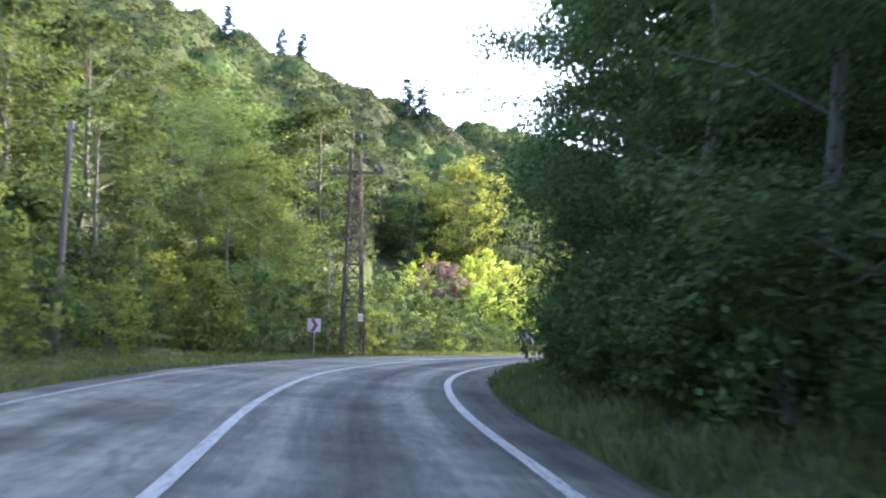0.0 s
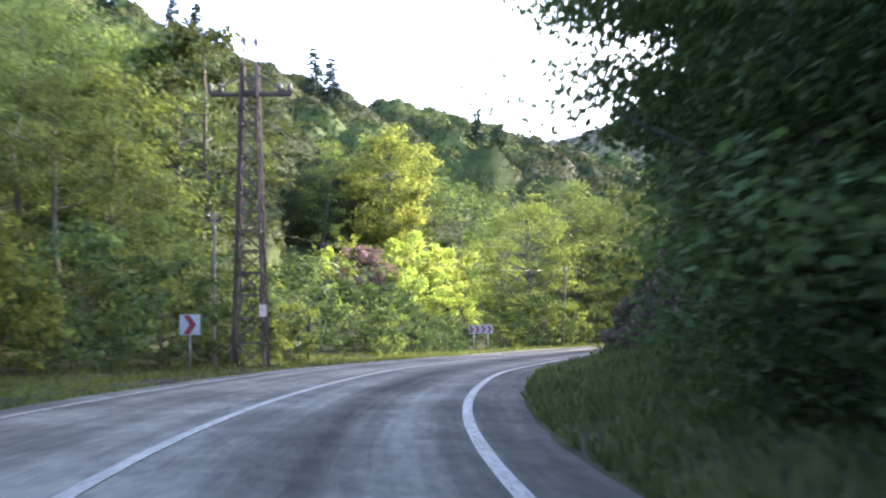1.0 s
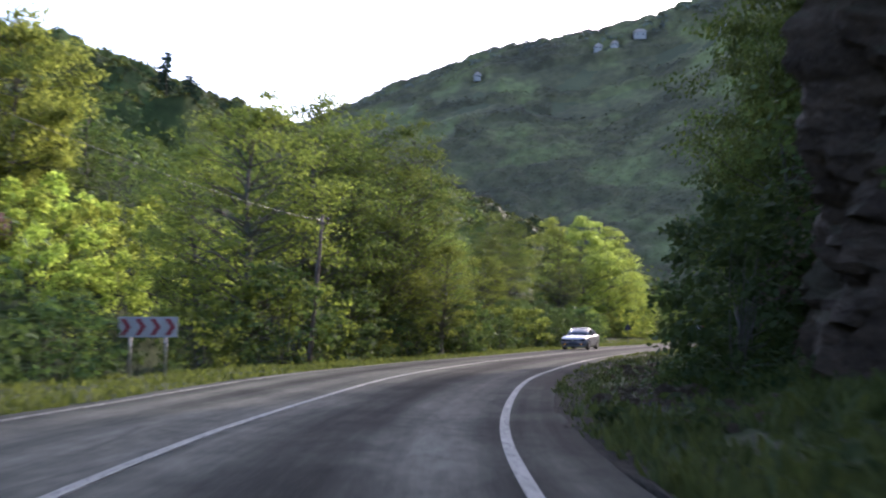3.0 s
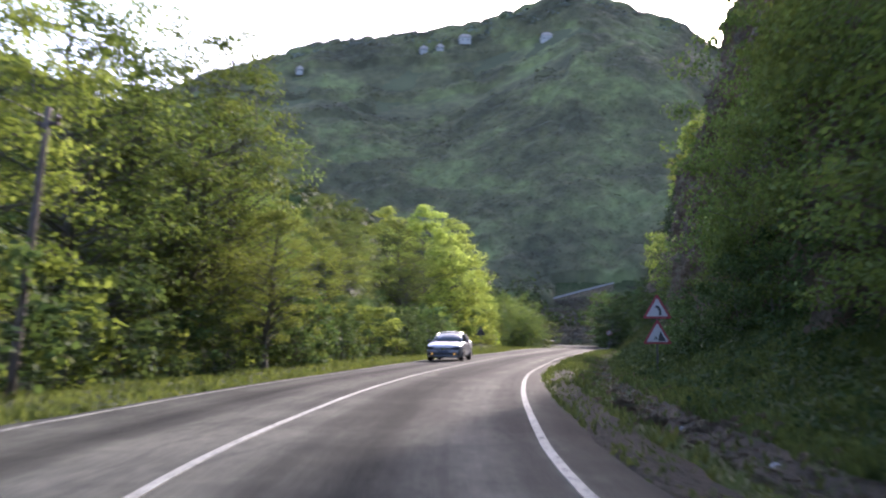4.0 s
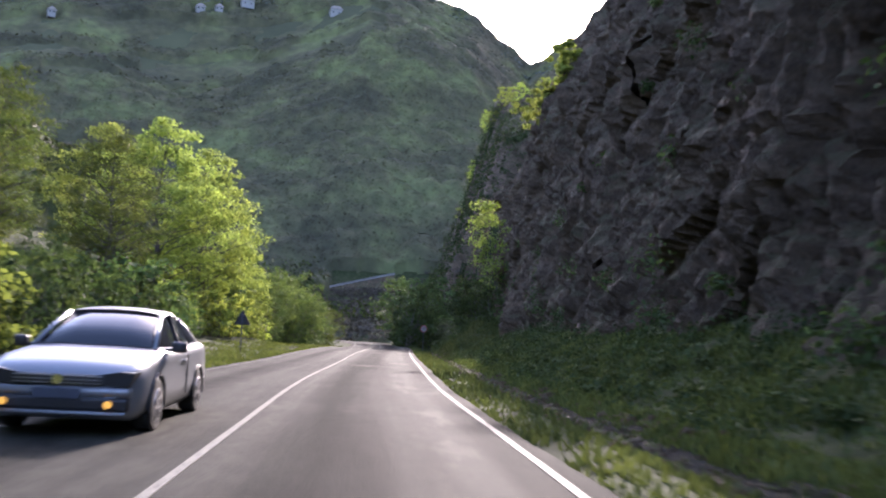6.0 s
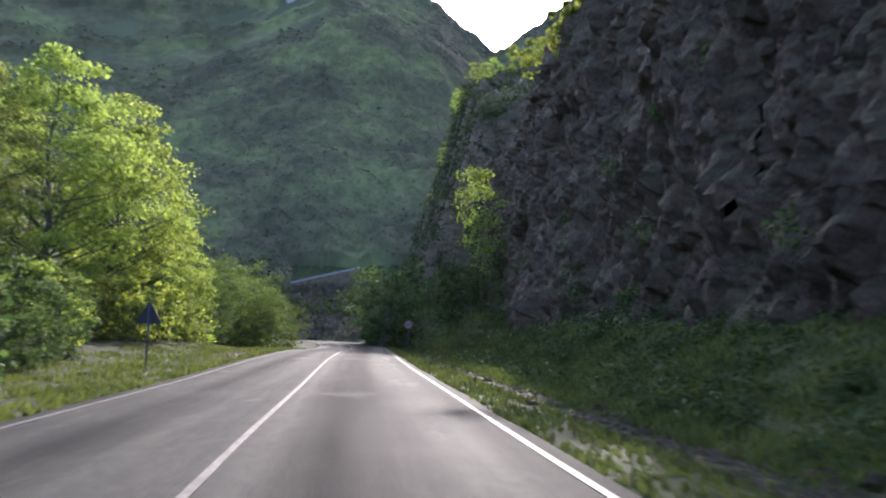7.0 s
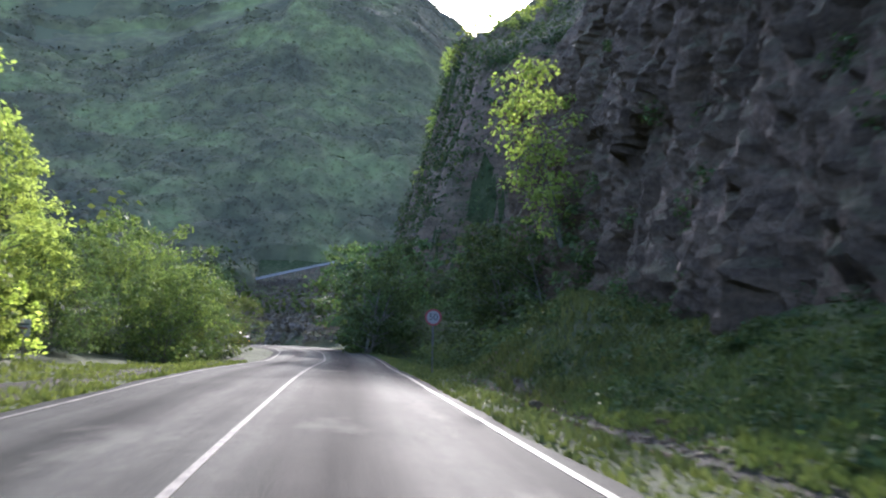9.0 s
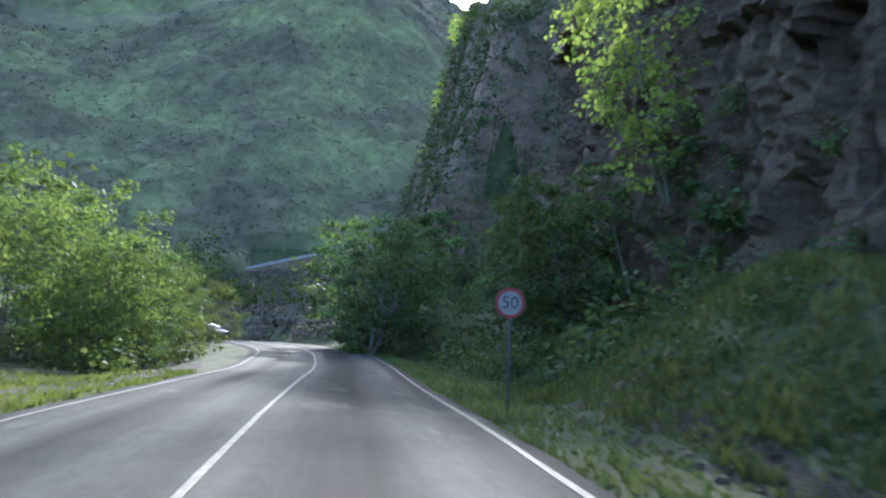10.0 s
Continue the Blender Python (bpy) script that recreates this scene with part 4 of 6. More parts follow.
def woods(name, label, pts, tall, wide, n, size, leaf, seed, up=0.35):
    """Many rounded, lumpy crowns, each a shell of leaf sprays that face outwards."""
    rng = np.random.default_rng(seed)
    k = len(pts)
    z = ground_z(pts[:, 0], pts[:, 1])
    sc, slim = 0.45 + 1.0 * rng.random(k) ** 1.6, rng.uniform(0.75, 1.3, k)
    t = np.repeat(np.arange(k), n)
    v = rng.normal(size=(k * n, 3))
    v[:, 2] = np.abs(v[:, 2]) - 0.35
    v /= np.linalg.norm(v, axis=1)[:, None]
    turn = np.arctan2(v[:, 1], v[:, 0])
    lump = 1 + 0.2 * np.sin(3 * turn + rng.uniform(0, 6.28, k)[t]) * np.cos(4 * v[:, 2] + rng.uniform(0, 6.28, k)[t]) + rng.normal(0, 0.04, k * n)
    half = np.stack([wide * 0.55 * sc, wide * 0.55 * sc, tall * 0.5 * sc * slim], 1)
    centre = np.stack([pts[:, 0], pts[:, 1], z + tall * 0.5 * sc * slim], 1)
    p = centre[t] + v * half[t] * lump[:, None]
    nrm = v + rng.normal(size=v.shape) * 0.3 + (0, 0, up)
    nrm /= np.linalg.norm(nrm, axis=1)[:, None]
    a = np.cross(nrm, rng.normal(size=v.shape))
    a /= np.linalg.norm(a, axis=1)[:, None]
    b = np.cross(nrm, a)
    q = size * rng.uniform(0.55, 1.3, (k * n, 1))
    me = quad_mesh(name, np.stack([p - a * q * 0.5, p + b * q * 0.4, p + a * q * 0.5, p - b * q * 0.4], 1))
    me.materials.append(leaf)
    return tagged(new(name, me), label, "woods", kind="stuff")


def scatter(n, box, keep, seed):
    rng = np.random.default_rng(seed)
    p = rng.uniform((box[0], box[1]), (box[2], box[3]), (n, 2))
    return p[keep(p[:, 0], p[:, 1])]


def on_left_hill(x, y):
    s, d = along_across(x, y)
    r = np.hypot(x - 30, y - 75)
    return (d < -34) & (r < 330) & (x < 170) & (y < 240) & ~((x > 14) & (y < 172)) & ~((x > -2) & (y < 122))


def clear_of_houses(x, y):
    ok = np.ones(len(x), bool)
    for hx, hy, _ in HOUSE_SPOTS:
        way = np.array((hx - 23, hy - 74)) / math.hypot(hx - 23, hy - 74)
        ahead, side = (x - hx) * way[0] + (y - hy) * way[1], (x - hx) * way[1] - (y - hy) * way[0]
        ok &= ~((np.abs(side) < 6) & (ahead < 4) & (ahead > -7))
    return ok


def on_far(x, y):
    r, az = np.hypot(x - 30, y - 75), np.degrees(np.arctan2(x - 30, y - 75))
    return (r > 290) & (r < 625) & (az > 8) & (az < 80) & ~((az + 0.5 * wobble(x, y, 25, 4.0) > 48) & (az < 57) & (r + 7 * wobble(x, y, 30, 6.0) < 340)) & clear_of_houses(x, y)


def on_valley(x, y):
    r, az = np.hypot(x - 30, y - 75), np.degrees(np.arctan2(x - 30, y - 75))
    s, d = along_across(x, y)
    way = np.degrees(np.arctan2(x - 23.3, y - 74.0))
    return (spur_z(x, y) < 1) & ((way < 47.5) | (way > 54.0) | (r > 205)) & (np.abs(d) > 14) & (r > 150) & (r < 300) & (az > 22) & (az < 66) & ~((az > 47) & (az < 56) & (r > 215))


def on_right_hill(x, y):
    s, d = along_across(x, y)
    foot = cliff_foot(s)
    return (d > foot + np.where(s > 180, 4.0, 6.5)) & (d < foot + 80) & (s > -30) & (s < 260)


def on_ridge(x, y):
    r, az = np.hypot(x - 30, y - 75), np.degrees(np.arctan2(x - 30, y - 75))
    return (r > 575) & (r < 622) & (az > 8) & (az < 80) & clear_of_houses(x, y)


def meadow(x, y):
    """Open terraces high on the mountainside."""
    r, az = np.hypot(x - 30, y - 75), np.degrees(np.arctan2(x - 30, y - 75))
    return (r > 470 + 1.5 * (az - 30)) & (r < 562) & (az > 24) & (az < 51) & (np.sin(r / 5.5 + 0.4 * wobble(x, y, 90, 1.0)) < 0.75) & (wobble(x, y, 60, 5.0) < 0.45)




def domes(x, y, cell, seed):
    """Rounded, jostling mounds of uneven height, 0 .. 1."""
    rng = np.random.default_rng(seed)
    jx, jy, tall, wide = rng.uniform(0.1, 0.9, (64, 64)), rng.uniform(0.1, 0.9, (64, 64)), rng.uniform(0.35, 1.0, (64, 64)), rng.uniform(0.75, 1.15, (64, 64))
    ix, iy = np.floor(x / cell).astype(int), np.floor(y / cell).astype(int)
    top = np.zeros_like(x)
    for a in (-1, 0, 1):
        for b in (-1, 0, 1):
            u, w = (ix + a) % 64, (iy + b) % 64
            q = ((x - (ix + a + jx[u, w]) * cell) ** 2 + (y - (iy + b + jy[u, w]) * cell) ** 2) / (wide[u, w] * cell * 0.95) ** 2
            top = np.maximum(top, tall[u, w] * np.maximum(0, 1 - q) ** 0.8)
    return top


def crown_top(x, y):
    """Height of a closed canopy on the far mountainside; low bushes on the terraces."""
    big, small = domes(x, y, 8.5, 71), domes(x, y, 3.7, 72)
    open_land = meadow(x, y)
    top = np.where(open_land, 0.25 + 1.2 * small, 0.8 + 4.6 * big + 1.2 * small)
    return top


def hill_top(x, y):
    """Height of the canopy on the near hillside."""
    return 1.2 + 6.5 * domes(x, y, 8.0, 81) + 1.9 * domes(x, y, 3.1, 82) + 1.0 * domes(x, y, 1.5, 83)


def canopy(name, label, x, y, top_of, land, leaf):
    """A closed, lumpy surface of tree crowns over a grid of places."""
    top = np.where(land(x.ravel(), y.ravel()), top_of(x.ravel(), y.ravel()), -2.0).reshape(x.shape)
    ob = sheet(name, np.stack([x, y, ground_z(x, y) + top], -1).reshape(-1, 3), x.shape[0], x.shape[1], leaf)
    return tagged(ob, label, "woods", kind="stuff")


def sprays(name, label, x, y, top_of, land, size, leaf, seed, loose=0.22):
    """Loose leaf sprays that roughen a canopy."""
    rng = np.random.default_rng(seed)
    ok = land(x, y)
    x, y = x[ok], y[ok]

    def surface(x, y):
        return ground_z(x, y) + top_of(x, y)

    p = np.stack([x, y, surface(x, y) + size * (1 + loose) * rng.uniform(-0.25, 0.45, len(x))], 1)
    e = 0.55 * size
    slope = np.stack([surface(x - e, y) - surface(x + e, y), surface(x, y - e) - surface(x, y + e), 2 * e + 0 * x], 1)
    nrm = slope / np.linalg.norm(slope, axis=1)[:, None] + rng.normal(size=slope.shape) * loose
    nrm /= np.linalg.norm(nrm, axis=1)[:, None]
    a = np.cross(nrm, rng.normal(size=p.shape))
    a /= np.linalg.norm(a, axis=1)[:, None]
    b = np.cross(nrm, a)
    q = size * rng.uniform(0.5, 1.3, (len(x), 1))
    me = quad_mesh(name, np.stack([p - a * q * 0.5, p + b * q * 0.4, p + a * q * 0.5, p - b * q * 0.4], 1))
    me.materials.append(leaf)
    return tagged(new(name, me), label, "foliage", kind="stuff")


fr, fa = np.meshgrid(np.arange(286, 628, 1.4), np.radians(np.arange(8, 80, 0.19)), indexing="ij")
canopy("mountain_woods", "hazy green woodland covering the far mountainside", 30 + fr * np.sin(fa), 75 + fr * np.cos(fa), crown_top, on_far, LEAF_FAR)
rng = np.random.default_rng(8)
fr, fa = np.sqrt(rng.uniform(288 ** 2, 624 ** 2, 190000)), np.radians(rng.uniform(8.3, 79.5, 190000))
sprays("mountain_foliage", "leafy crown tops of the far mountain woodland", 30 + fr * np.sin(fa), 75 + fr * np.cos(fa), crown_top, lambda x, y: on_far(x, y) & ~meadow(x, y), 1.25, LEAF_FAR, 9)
hx, hy = np.meshgrid(np.arange(-110, 172, 0.9), np.arange(40, 242, 0.9), indexing="ij")
canopy("hillside_woods", "mixed green woodland covering the near hillside", hx, hy, hill_top, on_left_hill, LEAF_HILL)
sprays("hillside_foliage", "leafy crown tops of the near hillside woodland", rng.uniform(-110, 172, 330000), rng.uniform(40, 242, 330000), hill_top, on_left_hill, 0.7, LEAF_HILL, 10, 0.5)
woods("ridge_woods", "dense trees along the far mountain ridge, tinted blue-grey for haze", scatter(12000, (30, 75, 650, 700), on_ridge, 27), 6.0, 6.5, 14, 2.2, LEAF_RIDGE, 28, 1.0)
woods("valley_woods", "green woods on the lower slope beyond the bend", scatter(3400, (60, 90, 310, 350), on_valley, 17), 7, 6.0, 60, 0.95, LEAF_WOODS, 18)
woods("clifftop_woods", "green trees growing above the rock face", scatter(2200, (-10, -20, 190, 190), on_right_hill, 9), 6, 4.8, 60, 0.55, LEAF_SHADE, 10)

# ---- roadside things ----
def ground_at(x, y):
    return float(ground_z(np.array([x]), np.array([y]))[0])


def post_tube(h, r=0.035, x=0.0, y=0.0, low=-0.4):
    return Shape().tube([(x, y, low), (x, y, h * 0.5), (x, y, h)], [r, r, r], 10)


def strip(points, wide):
    """A flat band of even width along points in x and z, as an outline."""
    p = np.array(points, float)
    d = np.gradient(p, axis=0)
    d /= np.linalg.norm(d, axis=1)[:, None]
    n = np.stack([-d[:, 1], d[:, 0]], 1) * wide / 2
    return [tuple(q) for q in np.r_[p + n, (p - n)[::-1]]]


def chevron(w, h, x=0.0, z=0.0):
    """A pointed band that points to +x."""
    return [(x - w / 2, z + h / 2), (x, z + h / 2), (x + w / 2, z), (x, z - h / 2), (x - w / 2, z - h / 2), (x, z)]


def chevron_sign(label, at, az, panels, size, mid):
    x, y = at
    ob = thing("chevron_sign", label, "road sign", at=(x, y, ground_at(x, y)), turn=-az)
    wide = size * panels if panels == 1 else size * panels * 0.7
    feet = [0.0] if panels == 1 else [-wide * 0.3, wide * 0.3]
    for fx in feet:
        part("post", post_tube(mid + size * 0.3, 0.035, fx, 0.05), GALV, ob, "grey steel post", smooth=True)
    part("panel", Shape().box((wide, 0.02, size), (0, 0, mid), bevel=0.006), WHITE, ob, "white sheet metal panel")
    for k in range(panels):
        cx = (k - (panels - 1) / 2) * wide / panels
        w = size * (0.62 if panels == 1 else 0.5)
        part("chevron", Shape().prism(chevron(w, size * 0.8 if panels > 1 else size * 0.92, cx, mid), 0.006, (0, -0.013, 0)), RED, ob, "red chevron pointing along the bend")
    part("bracket", Shape().box((wide * 0.8, 0.03, 0.05), (0, 0.022, mid)), GALV, ob)
    return ob


def triangle(side, z=0.0, cut=0.06):
    h = side * 0.866
    pts = [(-side / 2, z - h / 3), (side / 2, z - h / 3), (0, z + 2 * h / 3)]
    out = []
    for i in range(3):
        p, a, b = (np.array(pts[j % 3]) for j in (i, i - 1, i + 1))
        out += [tuple(p + (a - p) * cut), tuple(p + (b - p) * cut * 0.5 + (a - p) * cut * 0.2), tuple(p + (b - p) * cut)]
    return out


def warning_sign(label, at, az, mids, side, pictures, face=True):
    x, y = at
    ob = thing("warning_sign", label, "road sign", at=(x, y, ground_at(x, y)), turn=-az)
    # Grey post in dark paint; the shade on it is in the colour.
    part("post", post_tube(max(mids) + side * 0.4, 0.035, 0, 0.05), POST_PAINT, ob, "steel post, darkened in its paint for shade", smooth=True)
    for mid, pic in zip(mids, pictures):
        plate = part("plate", Shape().prism(triangle(side, mid), 0.02), SIGN_BACK, ob, "near-black back of the triangular plate")
        part("border", Shape().prism(triangle(side * 0.985, mid), 0.006, (0, -0.014, 0)), RED, plate, "red border sheet")
        part("face", Shape().prism(triangle(side * 0.74, mid), 0.006, (0, -0.018, 0)), WHITE, plate, "white face sheet")
        if pic == "bend":
            a = np.linspace(0, 1.35, 9)
            pts = [(0.10 * side, mid - 0.17 * side)] + [(0.10 * side - 0.20 * side * (1 - math.cos(t)), mid - 0.06 * side + 0.20 * side * math.sin(t)) for t in a]
            part("arrow", Shape().prism(strip(pts, 0.085 * side), 0.006, (0, -0.022, 0)), BLACK, plate, "black bend arrow")
        if pic == "rocks":
            part("slope_picture", Shape().prism([(0.02 * side, mid - 0.19 * side), (0.29 * side, mid - 0.19 * side), (0.10 * side, mid + 0.15 * side), (0.06 * side, mid + 0.02 * side)], 0.006, (0, -0.022, 0)), BLACK, plate, "black slope silhouette")
            for dx, dz, r in ((-0.05, -0.06, 0.03), (-0.09, -0.12, 0.026), (-0.02, -0.11, 0.024)):
                ring = [(dx * side + r * side * math.cos(t), mid + dz * side + r * side * math.sin(t)) for t in np.linspace(0, 6.28, 9)[:-1]]
                part("stone_picture", Shape().prism(ring, 0.006, (0, -0.022, 0)), BLACK, plate)
    return ob


def lettering(text, size):
    cu = bpy.data.curves.new("lettering", "FONT")
    cu.body, cu.size, cu.align_x, cu.align_y, cu.extrude = text, size, "CENTER", "CENTER", 0.004
    tmp = new("lettering", cu)
    me = bpy.data.meshes.new_from_object(tmp)
    bpy.data.objects.remove(tmp)
    me.transform(pose(0, 0, 0, 90, 0, 0))
    return me


def disc(r, thick, mid, y, n=28, inner=0.0):
    a = np.linspace(0, 2 * np.pi, n, endpoint=False)
    outer = [(r * math.cos(t), mid + r * math.sin(t)) for t in a]
    if not inner:
        return Shape().prism(outer, thick, (0, y, 0))
    v, f = [], []
    for yy in (y - thick / 2, y + thick / 2):
        v += [(r * math.cos(t), yy, mid + r * math.sin(t)) for t in a] + [(inner * math.cos(t), yy, mid + inner * math.sin(t)) for t in a]
    for i in range(n):
        j = (i + 1) % n
        f += [(i, j, n + j, n + i), (2 * n + j, 2 * n + i, 3 * n + i, 3 * n + j), (j, i, 2 * n + i, 2 * n + j), (n + i, n + j, 3 * n + j, 3 * n + i)]
    return Shape().add(v, f)


chevron_sign("square white sign with one red chevron on a grey post", (-4.4, 46.6), 8, 1, 0.66, 1.52)
chevron_sign("wide white board with four red chevrons on two posts", (10.25, 71.35), 22, 4, 0.54, 1.33)
warning_sign("two red-bordered triangular warning signs, bend and falling rocks, on one post", (37.25, 78.45), 50, (1.32 - ground_at(37.25, 78.45), 2.14 - ground_at(37.25, 78.45)), 0.95, ("rocks", "bend"))
warning_sign("triangular road sign seen from its dark back on a post", (69.4, 120.3), 234, (1.75,), 0.9, ("bend",))

x, y = 103.7, 132.6
fifty = thing("speed_limit_sign", "round white speed limit sign with red rim on a post", "road sign", at=(x, y, ground_at(x, y)), turn=-56)
mid = 1.66 - ground_at(x, y)
# Dark paint on this post too, standing in for the shade there.
part("post", post_tube(mid + 0.2, 0.032, 0, 0.05), POST_PAINT, fifty, "steel post, darkened in its paint for shade", smooth=True)
plate = part("plate", disc(0.32, 0.02, mid, 0), SIGN_BACK, fifty, "near-black round plate")
part("face", disc(0.26, 0.006, mid, -0.014), SHEET_DIM, plate, "white face sheet")
part("rim", disc(0.318, 0.008, mid, -0.015, inner=0.25), RED_DIM, plate, "red rim sheet")
num = part("number", lettering("50", 0.36), BLACK, plate, "black numerals 50")
num.location = (0, -0.022, mid)

# white notice boards by the stream bank
x, y = 93.4, 143.2
board = thing("notice_board", "two greyed white notice panels on posts in the bushes", "sign", at=(x, y, ground_at(x, y)), turn=-62)
bz = 0.95 - ground_at(x, y)
for k, (px, pz) in enumerate(((-0.32, 0.12), (0.42, 0.0))):
    part("post", post_tube(bz + 0.3, 0.03, px, 0.05), GALV, board, smooth=True)
    panel = part("panel", Shape().box((0.5, 0.02, 0.6), (px, 0, bz + pz), bevel=0.005), PLATE_GREY, board, "greyed white panel")
    for j in range(3):
        part("text_bar", Shape().box((0.4 - 0.08 * j, 0.006, 0.05), (px, -0.013, bz + pz + 0.12 - 0.13 * j)), RED if j == 1 else SIGN_BACK, panel)


# lattice tower
def lattice_tower(at, turn):
    x, y = at
    ob = thing("power_pylon", "rusty steel lattice power line tower on the verge", "pylon", at=(x, y, ground_at(x, y)), turn=turn)
    top, w0, w1 = 10.85, 0.52, 0.22

    def half(z):
        return w0 + (w1 - w0) * min(z / top, 1.0)

    def bar(p, q, t):
        sh = Shape()
        p, q = Vector(p), Vector(q)
        d = q - p
        rot = d.to_track_quat("Z", "Y").to_matrix()
        sh.box((t, 0.012, d.length), (p + q) / 2, rot).box((0.012, t, d.length), (p + q) / 2 + rot @ Vector((t / 2, t / 2, 0)), rot)
        return sh

    corners = [(-1, -1), (1, -1), (1, 1), (-1, 1)]
    for cx, cy in corners:
        part("leg", bar((cx * w0, cy * w0, -0.4), (cx * w1, cy * w1, top), 0.085), STEEL_RUST, ob)
    z, k = 0.0, 0
    while z < top - 0.6:
        step_z = 1.3 * half(z) + 0.2
        z2 = min(z + step_z, top)
        for i in range(4):
            (ax, ay), (bx, by) = corners[i], corners[(i + 1) % 4]
            h1, h2 = half(z), half(z2)
            a, b = ((ax * h1, ay * h1, z), (bx * h2, by * h2, z2)) if (k + i) % 2 else ((bx * h1, by * h1, z), (ax * h2, ay * h2, z2))
            part("brace", bar(a, b, 0.055), STEEL_RUST, ob)
            part("crossbar", bar((ax * h2, ay * h2, z2), (bx * h2, by * h2, z2), 0.05), STEEL_RUST, ob)
        z, k = z2, k + 1
    for yy in (-w1, w1):
        part("cross_arm", bar((-1.45, yy * 0.6, 9.7), (1.45, yy * 0.6, 9.7), 0.1), STEEL_RUST, ob)
    for sx in (-1, 1):
        part("arm_stay", bar((sx * 1.4, 0, 9.7), (sx * 0.3, 0, 10.4), 0.06), STEEL_RUST, ob)
        part("prong", bar((sx * 0.24, 0, top), (sx * 0.2, 0, 11.75), 0.06), STEEL_RUST, ob)
    for ix, iz in ((-1.4, 9.8), (1.4, 9.8), (-1.05, 9.8), (1.05, 9.8), (-0.2, 11.5), (0.2, 11.5)):
        zz = np.array([0, 0.05, 0.1, 0.15, 0.2, 0.25, 0.3, 0.36])
        part("insulator", Shape().tube([(ix, 0, iz + v) for v in zz], [0.04, 0.11, 0.05, 0.11, 0.05, 0.1, 0.05, 0.03], 10), CERAMIC, ob, "dark ribbed insulator", smooth=True)
    part("number_plate", Shape().box((0.26, 0.015, 0.4), (0.52, -0.66, 2.0), bevel=0.004), plain("faded_warning_plate", (0.62, 0.45, 0.36), 0.6, 0, 0.4, 8.0), ob, "faded pale warning plate")
    return ob


lattice_tower((-2.6, 48.9), -6)


def pole(label, at, h, lean, mat, r=0.13, arm=True, az=0.0):
    x, y = at
    ob = thing("utility_pole", label, "pole", at=(x, y, ground_at(x, y)), turn=az)
    t = np.linspace(0, 1, 7)
    pts = np.stack([math.tan(radians(lean)) * t * h, 0 * t, -0.5 + t * (h + 0.5)], 1)
    part("shaft", Shape().tube(pts, r * (1 - 0.35 * t), 10), mat, ob, smooth=True)
    topx = math.tan(radians(lean)) * h
    if arm:
        part("bracket", Shape().box((0.5, 0.08, 0.09), (topx, 0, h - 0.35), bevel=0.01), STEEL_RUST, ob)
        for sx in (-0.2, 0.2):
            part("insulator", Shape().tube([(topx + sx, 0, h - 0.3 + v) for v in (0, 0.05, 0.1, 0.16)], [0.03, 0.06, 0.035, 0.05], 8), CERAMIC, ob, smooth=True)
    return ob


pole("weathered wooden pole by the hillside trees", (-11.4, 31.0), 7.6, 1, WOOD_POLE)
pole("thin grey concrete pole beside the lattice tower", (-3.9, 49.6), 5.6, 0, CONCRETE, 0.07)
pole("leaning dark wooden pole among the stream bank trees", (18.2, 80.45), 5.9, 5, WOOD_POLE, 0.1, az=-40)
x, y = -0.5, 58.0
stump = thing("concrete_post", "short dark bluish-grey concrete post in the verge", "post", at=(x, y, ground_at(x, y)))
part("shaft", Shape().box((0.16, 0.16, 2.5), (0, 0, 0.8), bevel=0.02), POST_PAINT, stump)
part("cap", Shape().box((0.19, 0.19, 0.06), (0, 0, 2.08), bevel=0.015), POST_PAINT, stump)


def wire(label, a, b, sag):
    t = np.linspace(0, 1, 15)[:, None]
    p = np.array(a) * (1 - t) + np.array(b) * t
    p[:, 2] -= 4 * sag * (t * (1 - t))[:, 0]
    me = Shape().tube(p, [0.004] * 15, 5).mesh("power_line")
    me.materials.append(BLACK)
    return tagged(new("power_line", me), label, "cable")


wire("thin dark overhead cable between the poles", (-11.4, 31.0, ground_at(-11.4, 31) + 7.3), (-3.9, 49.6, ground_at(-3.9, 49.6) + 5.35), 0.35)
wire("thin dark overhead cable between the poles", (-3.9, 49.6, ground_at(-3.9, 49.6) + 5.35), (18.6, 80.12, ground_at(18.2, 80.45) + 5.65), 0.7)


# ---- car ----
CAR_PAINT = plain("silver_car_paint", (0.235, 0.25, 0.275), 0.3, 0.35, 0.05, 2.0)
RUBBER = plain("tyre_rubber", (0.02, 0.02, 0.02), 0.8, 0, 0.2, 9.0)
RIM = plain("alloy_rim", (0.5, 0.5, 0.52), 0.3, 0.9, 0.1, 9.0)
TRIM = plain("black_plastic_trim", (0.02, 0.02, 0.023), 0.5, 0, 0.15, 9.0)
CHROME = plain("chrome_trim", (0.7, 0.7, 0.72), 0.15, 1.0, 0.05, 9.0)
LAMP_GLASS = plain("headlamp_glass", (0.012, 0.013, 0.015), 0.45, 0.0, 0.1, 9.0)
amber, ant, ab = material("lit_amber_lamp")
ab.inputs["Base Color"].default_value = (0.8, 0.4, 0.05, 1)
ab.inputs["Emission Color"].default_value = (1.0, 0.5, 0.08, 1)
ab.inputs["Emission Strength"].default_value = 0.15
PLATE = plain("blank_number_plate", (0.06, 0.07, 0.10), 0.5, 0, 0.1, 4.0)


